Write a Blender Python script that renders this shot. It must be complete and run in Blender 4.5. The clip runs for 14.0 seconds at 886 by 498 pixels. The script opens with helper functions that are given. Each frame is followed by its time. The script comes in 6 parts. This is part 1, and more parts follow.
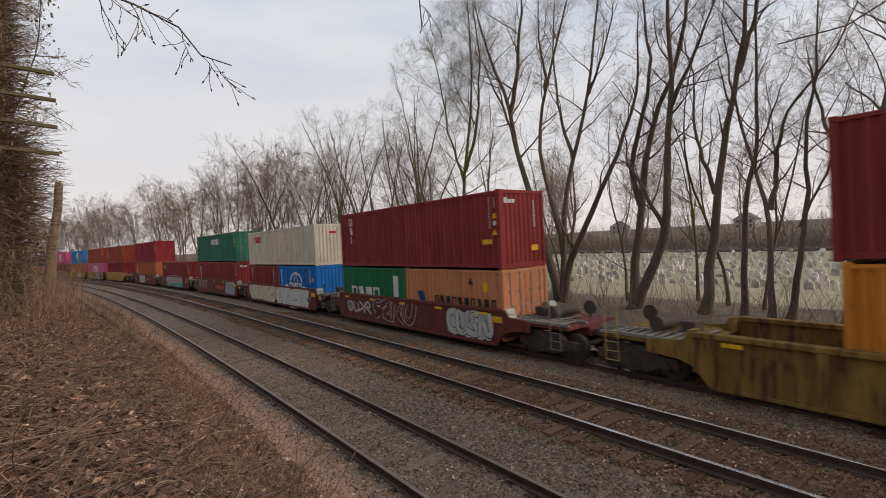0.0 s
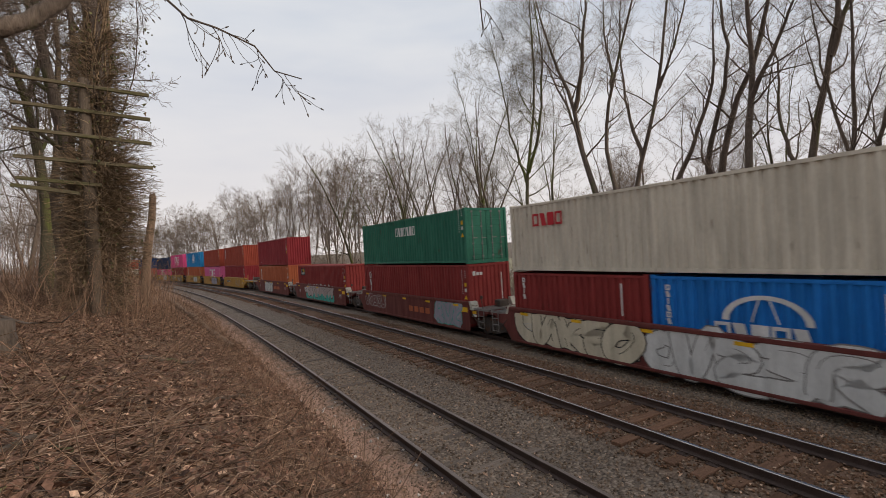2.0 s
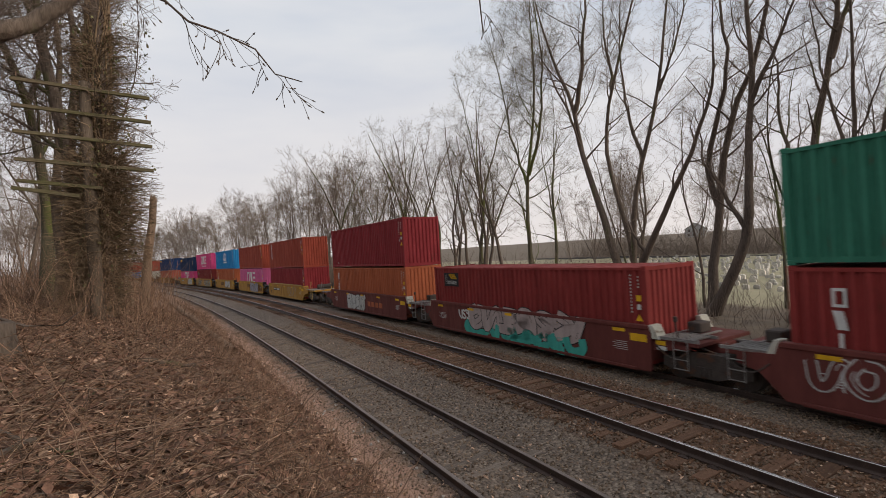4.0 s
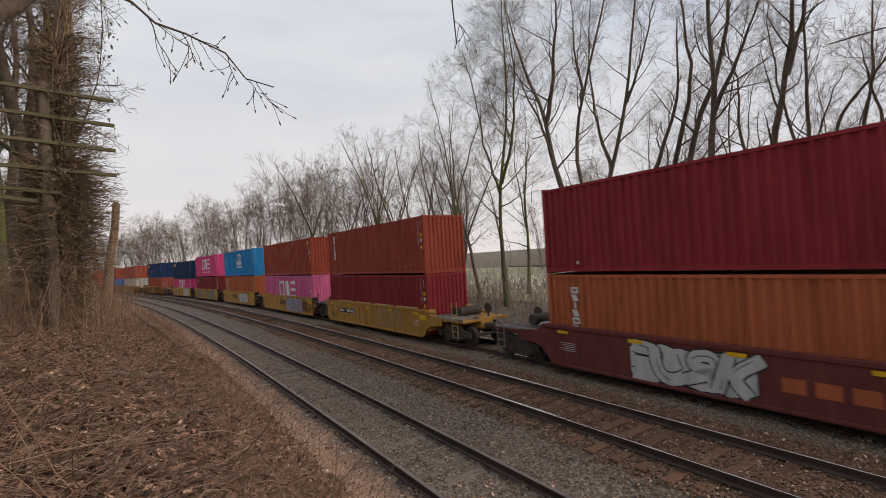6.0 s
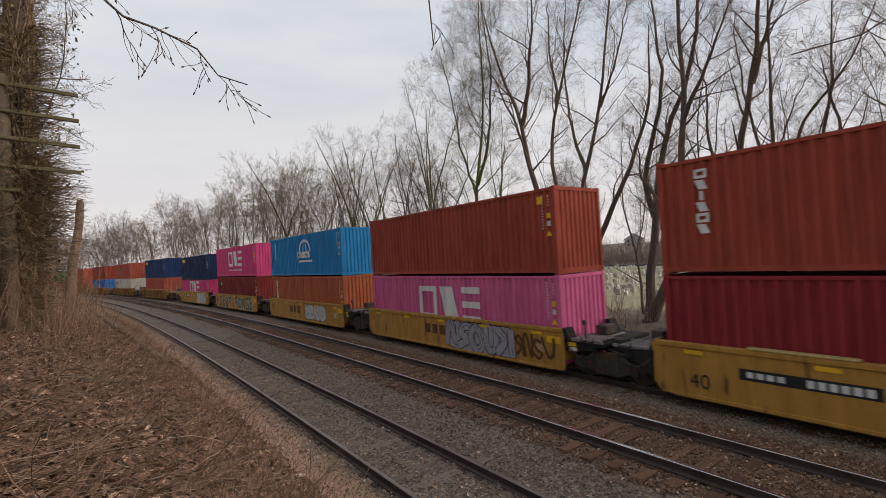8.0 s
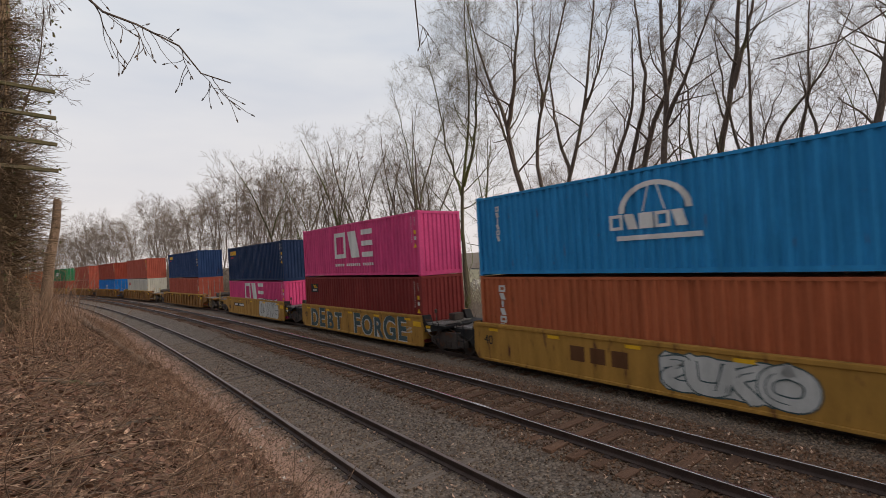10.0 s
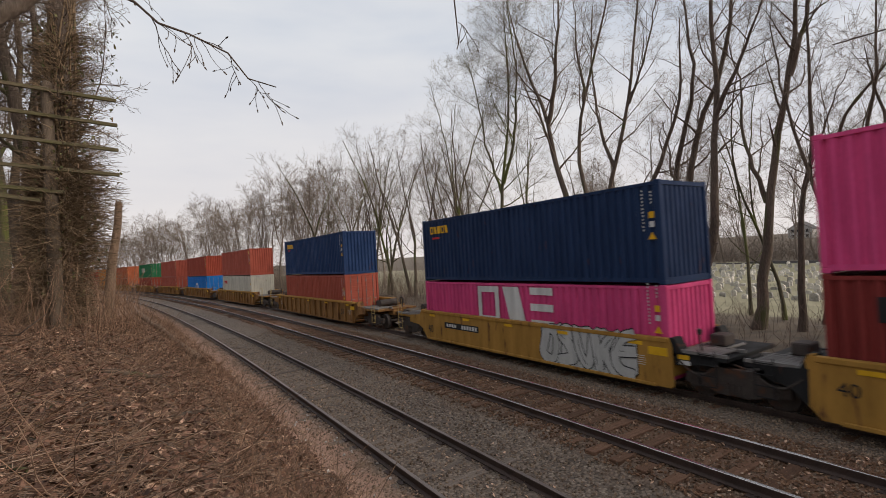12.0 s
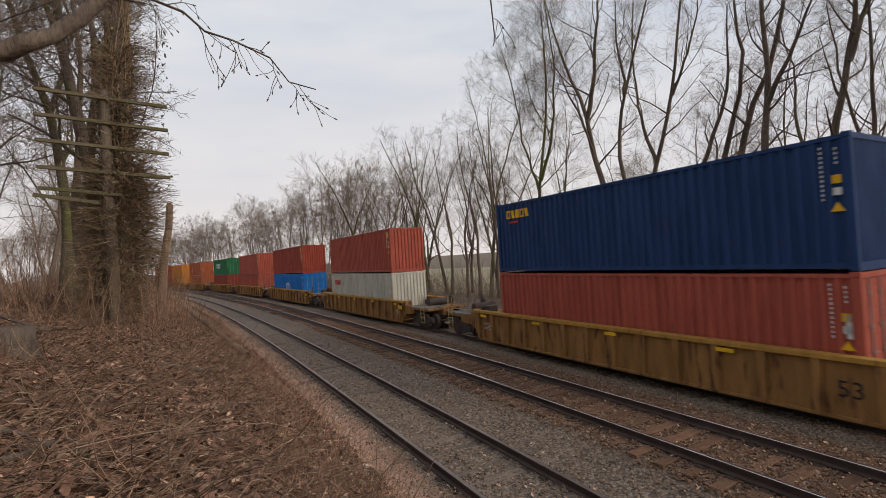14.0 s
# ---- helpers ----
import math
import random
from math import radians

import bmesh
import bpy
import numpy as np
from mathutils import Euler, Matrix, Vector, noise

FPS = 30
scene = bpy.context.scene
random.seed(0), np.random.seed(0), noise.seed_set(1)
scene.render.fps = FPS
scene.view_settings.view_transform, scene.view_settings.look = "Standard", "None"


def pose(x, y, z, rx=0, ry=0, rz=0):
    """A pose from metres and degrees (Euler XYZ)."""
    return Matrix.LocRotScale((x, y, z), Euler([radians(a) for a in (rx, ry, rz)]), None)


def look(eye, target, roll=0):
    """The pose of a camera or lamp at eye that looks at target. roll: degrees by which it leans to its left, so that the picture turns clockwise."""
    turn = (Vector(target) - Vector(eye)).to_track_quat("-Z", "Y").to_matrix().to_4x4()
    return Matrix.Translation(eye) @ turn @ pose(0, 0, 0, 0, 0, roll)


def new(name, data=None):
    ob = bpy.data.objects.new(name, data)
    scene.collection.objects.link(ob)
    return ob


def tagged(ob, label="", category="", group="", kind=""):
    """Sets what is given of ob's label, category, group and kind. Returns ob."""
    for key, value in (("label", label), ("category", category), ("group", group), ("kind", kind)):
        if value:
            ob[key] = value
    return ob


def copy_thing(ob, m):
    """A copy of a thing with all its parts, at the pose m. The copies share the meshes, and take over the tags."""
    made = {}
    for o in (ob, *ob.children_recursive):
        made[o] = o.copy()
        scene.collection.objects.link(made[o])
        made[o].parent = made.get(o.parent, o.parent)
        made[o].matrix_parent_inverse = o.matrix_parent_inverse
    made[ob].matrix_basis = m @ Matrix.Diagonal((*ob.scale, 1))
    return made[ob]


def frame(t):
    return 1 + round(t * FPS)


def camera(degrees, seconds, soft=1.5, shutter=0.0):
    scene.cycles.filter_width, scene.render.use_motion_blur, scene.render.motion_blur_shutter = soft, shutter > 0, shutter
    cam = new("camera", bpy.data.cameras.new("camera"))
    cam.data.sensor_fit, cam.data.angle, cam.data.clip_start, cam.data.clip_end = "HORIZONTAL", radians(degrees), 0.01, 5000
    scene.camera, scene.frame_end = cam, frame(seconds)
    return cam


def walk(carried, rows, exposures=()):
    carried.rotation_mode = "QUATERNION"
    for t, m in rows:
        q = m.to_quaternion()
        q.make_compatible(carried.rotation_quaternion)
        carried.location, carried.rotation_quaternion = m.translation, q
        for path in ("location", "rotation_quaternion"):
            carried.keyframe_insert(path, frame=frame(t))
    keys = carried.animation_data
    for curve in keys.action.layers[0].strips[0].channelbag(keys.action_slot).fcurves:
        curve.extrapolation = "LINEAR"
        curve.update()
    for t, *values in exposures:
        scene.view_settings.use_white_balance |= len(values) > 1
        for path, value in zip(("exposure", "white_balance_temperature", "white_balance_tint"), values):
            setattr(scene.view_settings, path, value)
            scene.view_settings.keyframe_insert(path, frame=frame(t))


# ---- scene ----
# ---- camera ----
cam = camera(85.9, 14.0, soft=0.75, shutter=0.2)
EYE = (0.0, 0.0, 3.81)
TURNS = [
    (0.0, 89.10, 2.92, -36.47), (0.5, 89.34, 3.16, -33.41), (1.0, 89.57, 3.26, -31.16), (1.5, 89.73, 3.38, -29.71),
    (2.0, 89.90, 3.43, -28.91), (2.5, 89.93, 3.45, -28.60), (5.0, 90.56, 3.49, -29.90), (5.5, 90.75, 3.42, -31.04),
    (6.0, 90.90, 3.47, -32.07), (6.5, 91.04, 3.43, -32.92), (7.0, 91.04, 3.43, -33.55), (7.5, 90.92, 3.37, -34.34),
    (8.0, 90.87, 3.32, -34.93), (10.5, 90.88, 3.21, -36.76), (11.0, 90.97, 3.30, -35.42), (11.5, 90.92, 3.31, -33.46),
    (12.0, 90.94, 3.31, -31.87), (12.5, 90.89, 3.35, -30.67), (13.0, 90.92, 3.34, -29.40), (13.5, 90.98, 3.56, -27.09),
    (14.0, 90.97, 3.47, -27.43)]
walk(cam, [(t, pose(*EYE, rx, ry, rz)) for t, rx, ry, rz in TURNS], exposures=[(0.0, 0.14, 7000, 12), (14.0, 0.14, 7000, 12)])

# ---- world and light: a bright, thinly overcast winter sky ----
world = bpy.data.worlds.new("sky")
scene.world = world
world.use_nodes = True
wn, wl = world.node_tree.nodes, world.node_tree.links
wn.clear()
w_out = wn.new("ShaderNodeOutputWorld")
w_bg = wn.new("ShaderNodeBackground")
w_sky = wn.new("ShaderNodeTexSky")
w_sky.sky_type, w_sky.sun_disc = "NISHITA", False
w_sky.sun_elevation, w_sky.sun_rotation = radians(20), radians(142)
w_sky.air_density, w_sky.dust_density = 1.0, 2.0
w_dim = wn.new("ShaderNodeMixRGB")
w_dim.blend_type = "MULTIPLY"
w_dim.inputs[0].default_value = 1.0
w_dim.inputs[2].default_value = (0.10, 0.10, 0.10, 1)
w_tc = wn.new("ShaderNodeTexCoord")
w_map = wn.new("ShaderNodeMapping")
w_map.inputs["Scale"].default_value = (1.2, 1.2, 5.0)
w_map.inputs["Rotation"].default_value = (radians(8), radians(6), radians(30))
w_noise = wn.new("ShaderNodeTexNoise")
w_noise.inputs["Scale"].default_value = 2.0
w_noise.inputs["Detail"].default_value = 4.0
w_noise.inputs["Roughness"].default_value = 0.5
w_ramp = wn.new("ShaderNodeValToRGB")
w_ramp.color_ramp.elements[0].position, w_ramp.color_ramp.elements[0].color = 0.3, (0.53, 0.61, 0.74, 1)
w_ramp.color_ramp.elements[1].position, w_ramp.color_ramp.elements[1].color = 0.7, (0.71, 0.76, 0.83, 1)
w_mix = wn.new("ShaderNodeMixRGB")
w_mix.inputs[0].default_value = 0.88
wl.new(w_tc.outputs["Generated"], w_map.inputs["Vector"])
wl.new(w_map.outputs[0], w_noise.inputs["Vector"])
wl.new(w_noise.outputs["Fac"], w_ramp.inputs["Fac"])
wl.new(w_sky.outputs[0], w_dim.inputs[1])
wl.new(w_dim.outputs[0], w_mix.inputs[1])
wl.new(w_ramp.outputs[0], w_mix.inputs[2])
w_sep = wn.new("ShaderNodeSeparateXYZ")
w_low = wn.new("ShaderNodeMapRange")
w_low.inputs["From Min"].default_value, w_low.inputs["From Max"].default_value = 0.0, 0.42
w_low.inputs["To Min"].default_value, w_low.inputs["To Max"].default_value = 0.75, 0.0
w_haze = wn.new("ShaderNodeMixRGB")
w_haze.inputs[2].default_value = (0.77, 0.73, 0.73, 1)
wl.new(w_tc.outputs["Generated"], w_sep.inputs[0])
wl.new(w_sep.outputs["Z"], w_low.inputs["Value"])
wl.new(w_low.outputs[0], w_haze.inputs[0])
wl.new(w_mix.outputs[0], w_haze.inputs[1])
wl.new(w_haze.outputs[0], w_bg.inputs["Color"])
wl.new(w_bg.outputs[0], w_out.inputs["Surface"])
w_bg.inputs["Strength"].default_value = 1.0

sun = bpy.data.lights.new("sun", "SUN")
sun.energy, sun.angle, sun.color = 2.0, radians(18), (1.0, 0.9, 0.8)
new("sun", sun).matrix_world = look((30, -38, 20), (0, 0, 0))


# ---- materials ----
def material(name, c1, c2, rough=0.85, metal=0.0, scale=2.0, fine=40.0, bump=0.3, depth=0.01, stretch=(1, 1, 1), world_space=False,
             spots=None, spot_at=0.62, spot_scale=3.0, rough2=None, island=0.0, single=0.0, fine_amount=0.35):
    """Two colours mixed by coarse noise, a fine grain over them, bump, and optional stains of a third colour."""
    m = bpy.data.materials.new(name)
    m.use_nodes = True
    n, l = m.node_tree.nodes, m.node_tree.links
    b = n["Principled BSDF"]
    b.inputs["Metallic"].default_value = metal
    b.inputs["Specular IOR Level"].default_value = 0.5 if metal or rough < 0.5 else 0.22
    if world_space:
        src = n.new("ShaderNodeNewGeometry").outputs["Position"]
    else:
        src = n.new("ShaderNodeTexCoord").outputs["Object"]
    mp = n.new("ShaderNodeMapping")
    mp.inputs["Scale"].default_value = stretch
    l.new(src, mp.inputs["Vector"])

    def noise_node(s, detail=5.0, vec=mp.outputs[0]):
        t = n.new("ShaderNodeTexNoise")
        t.inputs["Scale"].default_value, t.inputs["Detail"].default_value = s, detail
        l.new(vec, t.inputs["Vector"])
        return t.outputs["Fac"]

    def ramp(fac, a, b_, ca=(0, 0, 0, 1), cb=(1, 1, 1, 1)):
        r = n.new("ShaderNodeValToRGB")
        r.color_ramp.elements[0].position, r.color_ramp.elements[0].color = a, ca
        r.color_ramp.elements[1].position, r.color_ramp.elements[1].color = b_, cb
        l.new(fac, r.inputs["Fac"])
        return r.outputs[0]

    def mix(fac, a, b_, mode="MIX"):
        x = n.new("ShaderNodeMixRGB")
        x.blend_type = mode
        for sock, v in ((x.inputs[0], fac), (x.inputs[1], a), (x.inputs[2], b_)):
            if isinstance(v, (int, float)):
                sock.default_value = v
            elif isinstance(v, tuple):
                sock.default_value = (*v[:3], 1)
            else:
                l.new(v, sock)
        return x.outputs[0]

    coarse, grain = noise_node(scale), noise_node(fine, 3.0)
    col = mix(ramp(coarse, 0.32, 0.68), c1, c2)
    lo = 1.0 - fine_amount
    col = mix(1.0, col, ramp(grain, 0.25, 0.75, (lo, lo, lo, 1), (1 + fine_amount, 1 + fine_amount, 1 + fine_amount, 1)), "MULTIPLY")
    if spots:
        col = mix(ramp(noise_node(spot_scale, 8.0), spot_at, spot_at + 0.09), col, spots)
    if island:
        g = n.new("ShaderNodeNewGeometry")
        lo2 = 1 - island
        col = mix(1.0, col, ramp(g.outputs["Random Per Island"], 0.0, 1.0, (lo2, lo2, lo2, 1), (1 + island, 1 + island * 0.92, 1 + island * 0.85, 1)), "MULTIPLY")
    if single:
        o = n.new("ShaderNodeObjectInfo")
        lo3 = 1 - single
        col = mix(1.0, col, ramp(o.outputs["Random"], 0.0, 1.0, (lo3, lo3, lo3, 1), (1 + single, 1 + single, 1 + single, 1)), "MULTIPLY")
    l.new(col, b.inputs["Base Color"])
    r2 = rough if rough2 is None else rough2
    l.new(ramp(coarse, 0.3, 0.7, (rough, rough, rough, 1), (r2, r2, r2, 1)), b.inputs["Roughness"])
    if bump:
        bp = n.new("ShaderNodeBump")
        bp.inputs["Strength"].default_value, bp.inputs["Distance"].default_value = bump, depth
        l.new(grain, bp.inputs["Height"])
        l.new(bp.outputs[0], b.inputs["Normal"])
    return m


def paint(name, c, dark=0.75, rust=(0.09, 0.035, 0.02), at=0.66, rough=0.6):
    """Sun-faded paint on steel with vertical dirt runs and rust."""
    c2 = tuple(v * dark for v in c)
    return material(name, c, c2, rough, 0.0, 1.3, 18.0, 0.08, 0.004, (1.0, 2.6, 0.45), spots=rust, spot_at=at, spot_scale=2.6, rough2=rough + 0.2, fine_amount=0.12)


M = {
    "maroon": paint("maroon paint", (0.245, 0.033, 0.03)),
    "deep_maroon": paint("deep maroon paint", (0.205, 0.028, 0.025)),
    "wine": paint("wine red paint", (0.25, 0.024, 0.03)),
    "rust_red": paint("rust red paint", (0.31, 0.056, 0.032)),
    "brick": paint("brick red paint", (0.38, 0.085, 0.055)),
    "orange_brown": paint("orange brown paint", (0.41, 0.11, 0.046)),
    "peach": paint("faded orange paint", (0.55, 0.225, 0.11)),
    "amber": paint("amber paint", (0.55, 0.2, 0.03)),
    "green": paint("green paint", (0.015, 0.165, 0.068)),
    "sea_green": paint("sea green paint", (0.028, 0.16, 0.105)),
    "grey": paint("warm grey paint", (0.6, 0.54, 0.44)),
    "cream": paint("cream paint", (0.52, 0.50, 0.43)),
    "blue": paint("bright blue paint", (0.006, 0.16, 0.50)),
    "sky_blue": paint("sky blue paint", (0.012, 0.22, 0.48)),
    "navy": paint("navy blue paint", (0.01, 0.03, 0.085)),
    "mid_blue": paint("dull blue paint", (0.013, 0.042, 0.125)),
    "pink": paint("magenta pink paint", (0.64, 0.068, 0.21), at=0.72),
    "car_maroon": paint("brown maroon car paint", (0.14, 0.038, 0.032), rough=0.65),
    "car_yellow": paint("weathered yellow car paint", (0.40, 0.21, 0.045), dark=0.7, at=0.62, rough=0.65),
    "old_yellow": paint("dirty old yellow car paint", (0.24, 0.135, 0.036), dark=0.55, at=0.53, rough=0.7),
    "beige": paint("beige spray paint", (0.60, 0.53, 0.40), at=0.85),
    "faded_pink": paint("faded pink paint", (0.60, 0.125, 0.28), at=0.7),
    "pale_yellow": paint("pale yellow paint", (0.42, 0.30, 0.12), at=0.7),
    "brown_spray": paint("brown spray paint", (0.12, 0.05, 0.02), at=0.85),
    "lilac": paint("grey lilac spray paint", (0.33, 0.31, 0.36), at=0.85),
    "blush": paint("grey pink spray paint", (0.42, 0.34, 0.32), at=0.85),
    "car_ochre": paint("rusty ochre car paint", (0.30, 0.15, 0.05), dark=0.6, at=0.57, rough=0.7),
    "black": paint("black car paint", (0.018, 0.018, 0.019), rough=0.6),
    "white": paint("white lettering", (0.62, 0.62, 0.6), at=0.8),
    "red_mark": paint("red lettering", (0.5, 0.03, 0.04), at=0.8),
    "yellow_mark": paint("yellow reflector", (0.75, 0.42, 0.02), at=0.85),
    "silver": paint("silver spray paint", (0.5, 0.5, 0.48), at=0.85),
    "teal": paint("teal spray paint", (0.05, 0.36, 0.3), at=0.85),
    "slate": paint("slate green spray paint", (0.055, 0.09, 0.095), at=0.85),
    "ink": paint("dark outline paint", (0.02, 0.02, 0.022), at=0.85),
    "rail": material("rail steel", (0.09, 0.06, 0.05), (0.06, 0.042, 0.036), 0.6, 0.5, 3, 60, 0.2, 0.002, world_space=True),
    "rail_top": material("polished rail head", (0.55, 0.53, 0.51), (0.36, 0.32, 0.3), 0.26, 0.9, 1.2, 60, 0.1, 0.001, world_space=True),
    "rail_dull": material("dull rail head", (0.26, 0.215, 0.185), (0.17, 0.135, 0.115), 0.42, 0.8, 1.2, 60, 0.1, 0.001, world_space=True),
    "tie_grey": material("old grey tie", (0.20, 0.16, 0.13), (0.12, 0.092, 0.074), 0.95, 0, 3, 30, 0.6, 0.01, (1, 6, 6), single=0.3),
    "tie_rust": material("rust stained tie", (0.155, 0.085, 0.053), (0.10, 0.054, 0.034), 0.95, 0, 3, 30, 0.6, 0.01, (1, 6, 6), single=0.35),
    "steel": material("dark dirty steel", (0.075, 0.06, 0.052), (0.045, 0.034, 0.03), 0.75, 0.3, 3, 40, 0.3, 0.004, spots=(0.10, 0.045, 0.025), spot_at=0.58),
    "grating": material("galvanised grating", (0.28, 0.27, 0.26), (0.19, 0.175, 0.165), 0.6, 0.5, 3, 60, 0.3, 0.004),
    "stone": material("ballast stone", (0.26, 0.19, 0.138), (0.13, 0.09, 0.063), 0.9, 0, 4, 50, 0.4, 0.01, world_space=True, island=0.45),
    "rust_stone": material("rust stained ballast stone", (0.21, 0.12, 0.073), (0.11, 0.062, 0.038), 0.9, 0, 4, 50, 0.4, 0.01, world_space=True, island=0.4),
    "pebble": material("pale pebble", (0.5, 0.47, 0.43), (0.4, 0.36, 0.32), 0.85, 0, 6, 60, 0.3, 0.006, world_space=True, island=0.3),
    "leaf": material("dead leaf", (0.21, 0.118, 0.082), (0.11, 0.062, 0.044), 0.85, 0, 6, 50, 0.3, 0.004, world_space=True, island=0.55),
    "leaf_pale": material("bleached leaf", (0.5, 0.34, 0.24), (0.35, 0.22, 0.15), 0.8, 0, 6, 50, 0.3, 0.004, world_space=True, island=0.4),
    "ivy": material("ivy leaf", (0.08, 0.095, 0.035), (0.12, 0.1, 0.05), 0.5, 0, 6, 50, 0.2, 0.004, world_space=True, island=0.5),
    "stem": material("bramble stem", (0.25, 0.16, 0.11), (0.11, 0.066, 0.043), 0.85, 0, 8, 60, 0.3, 0.004, world_space=True, island=0.6),
    "vine": material("dead vine", (0.235, 0.17, 0.11), (0.14, 0.1, 0.064), 0.9, 0, 5, 40, 0.3, 0.005, world_space=True, island=0.45),
    "cane": material("bleached bramble cane", (0.36, 0.255, 0.185), (0.2, 0.13, 0.09), 0.85, 0, 8, 60, 0.3, 0.004, world_space=True, island=0.5),
    "straw": material("dry grass", (0.38, 0.275, 0.19), (0.26, 0.17, 0.11), 0.85, 0, 8, 60, 0.2, 0.004, world_space=True, island=0.4),
    "bark": material("grey brown bark", (0.14, 0.108, 0.085), (0.08, 0.062, 0.049), 0.95, 0, 1.5, 22, 0.9, 0.03, (1, 1, 0.25), True, spots=(0.085, 0.088, 0.04), spot_at=0.57, spot_scale=1.6),
    "bark_moss": material("mossy bark", (0.11, 0.095, 0.062), (0.07, 0.062, 0.04), 0.95, 0, 1.5, 22, 0.9, 0.03, (1, 1, 0.25), True, spots=(0.10, 0.108, 0.035), spot_at=0.5, spot_scale=1.4),
    "bark_dark": material("dark bark", (0.125, 0.097, 0.078), (0.075, 0.058, 0.048), 0.95, 0, 1.5, 22, 0.9, 0.03, (1, 1, 0.25), True),
    "twig": material("winter twigs", (0.19, 0.145, 0.115), (0.13, 0.1, 0.08), 0.9, 0, 3, 20, 0.0, 0.01, world_space=True, island=0.25),
    # distance haze is put into this colour: paler than the near twigs
    "twig_hazed": material("haze-paled distant twigs", (0.21, 0.17, 0.14), (0.15, 0.12, 0.1), 0.95, 0, 0.3, 20, 0.0, 0.01, world_space=True, island=0.25),
    "bud_twig": material("budding twigs", (0.15, 0.13, 0.075), (0.10, 0.083, 0.06), 0.9, 0, 3, 20, 0.0, 0.01, world_space=True, island=0.25),
    "pole_wood": material("weathered grey pole", (0.155, 0.12, 0.09), (0.085, 0.065, 0.048), 0.95, 0, 2, 26, 0.9, 0.02, (3, 3, 0.2), True),
    "bare_wood": material("barkless pale wood", (0.24, 0.165, 0.115), (0.15, 0.1, 0.07), 0.9, 0, 2, 26, 0.6, 0.02, (3, 3, 0.2), True),
    "arm_wood": material("mossy crossarm wood", (0.13, 0.105, 0.07), (0.085, 0.08, 0.036), 0.95, 0, 3, 26, 0.8, 0.01, (0.3, 3, 3), True),
    "headstone": material("pale headstone", (0.62, 0.59, 0.54), (0.36, 0.34, 0.3), 0.85, 0, 2, 20, 0.2, 0.01, world_space=True, island=0.35),
    "house_wall": material("house siding", (0.4, 0.39, 0.37), (0.32, 0.31, 0.3), 0.8, 0, 1, 10, 0.1, 0.01, world_space=True),
    "house_roof": material("house roof", (0.13, 0.12, 0.12), (0.09, 0.085, 0.085), 0.9, 0, 1, 10, 0.1, 0.01, world_space=True),
    "glass_dark": material("dark window glass", (0.02, 0.022, 0.025), (0.03, 0.03, 0.035), 0.1, 0, 1, 10, 0, 0.01),
}

# ---- the tracks' line: x across, y along; a long left-hand bend ----
BEND, BEND_FROM, BEND_MORE = 1.415e-3, -7.25, 1.846e-6


def drift(w):
    x = max(min(w, 420.0) - BEND_FROM, 0.0)
    return -BEND / 2 * x * x - BEND_MORE / 6 * x ** 3


_w = np.arange(-140.0, 420.0, 0.5)
_u = np.array([drift(a) for a in _w])
_s = np.concatenate([[0.0], np.cumsum(np.hypot(np.diff(_w), np.diff(_u)))])
_s -= np.interp(0.0, _w, _s)


def on_line(s, across):
    """The point at the distance s along the tracks, and the tracks' turn there in degrees."""
    w = float(np.interp(s, _s, _w))
    d = (drift(w + 0.5) - drift(w - 0.5))
    a = math.atan2(-d, 1.0)
    return drift(w) + across * math.cos(a), w + across * math.sin(a), math.degrees(a)


NEAR, MID, FAR = 4.73, 8.36, 13.26
Z_NEAR, Z_MID, Z_FAR = 0.0, 0.20, -0.20


# ---- mesh helpers ----
def part(name, bm, mat, parent=None, label="", smooth=False, m=None):
    me = bpy.data.meshes.new(name)
    bmesh.ops.recalc_face_normals(bm, faces=bm.faces)
    bm.to_mesh(me)
    bm.free()
    me.materials.append(mat)
    if smooth:
        me.shade_smooth()
    ob = new(name, me)
    if parent is not None:
        ob.parent = parent
    if m is not None:
        ob.matrix_basis = m
    return tagged(ob, label)


def raw(name, verts, faces, mats, parent=None, label="", smooth=False, index=None):
    me = bpy.data.meshes.new(name)
    if isinstance(faces, np.ndarray):
        me.vertices.add(len(verts))
        me.vertices.foreach_set("co", np.asarray(verts, dtype=np.float32).ravel())
        me.loops.add(faces.size)
        me.loops.foreach_set("vertex_index", faces.astype(np.int32).ravel())
        me.polygons.add(len(faces))
        me.polygons.foreach_set("loop_start", np.arange(0, faces.size, faces.shape[1], dtype=np.int32))
        me.update(calc_edges=True)
    else:
        me.from_pydata(verts, [], faces)
    for mt in mats if isinstance(mats, (list, tuple)) else [mats]:
        me.materials.append(mt)
    if index is not None:
        me.polygons.foreach_set("material_index", np.asarray(index, dtype=np.int32))
    if smooth:
        me.shade_smooth()
    me.update()
    ob = new(name, me)
    if parent is not None:
        ob.parent = parent
    return tagged(ob, label)


def box(bm, x0, x1, y0, y1, z0, z1, bevel=0.0, m=None):
    g = bmesh.ops.create_cube(bm, size=1.0)
    t = Matrix.Translation(((x0 + x1) / 2, (y0 + y1) / 2, (z0 + z1) / 2)) @ Matrix.Diagonal((abs(x1 - x0), abs(y1 - y0), abs(z1 - z0), 1))
    bmesh.ops.transform(bm, matrix=(m @ t) if m else t, verts=g["verts"])
    if bevel:
        bmesh.ops.bevel(bm, geom=list({e for v in g["verts"] for e in v.link_edges}), offset=bevel, segments=1, affect="EDGES")


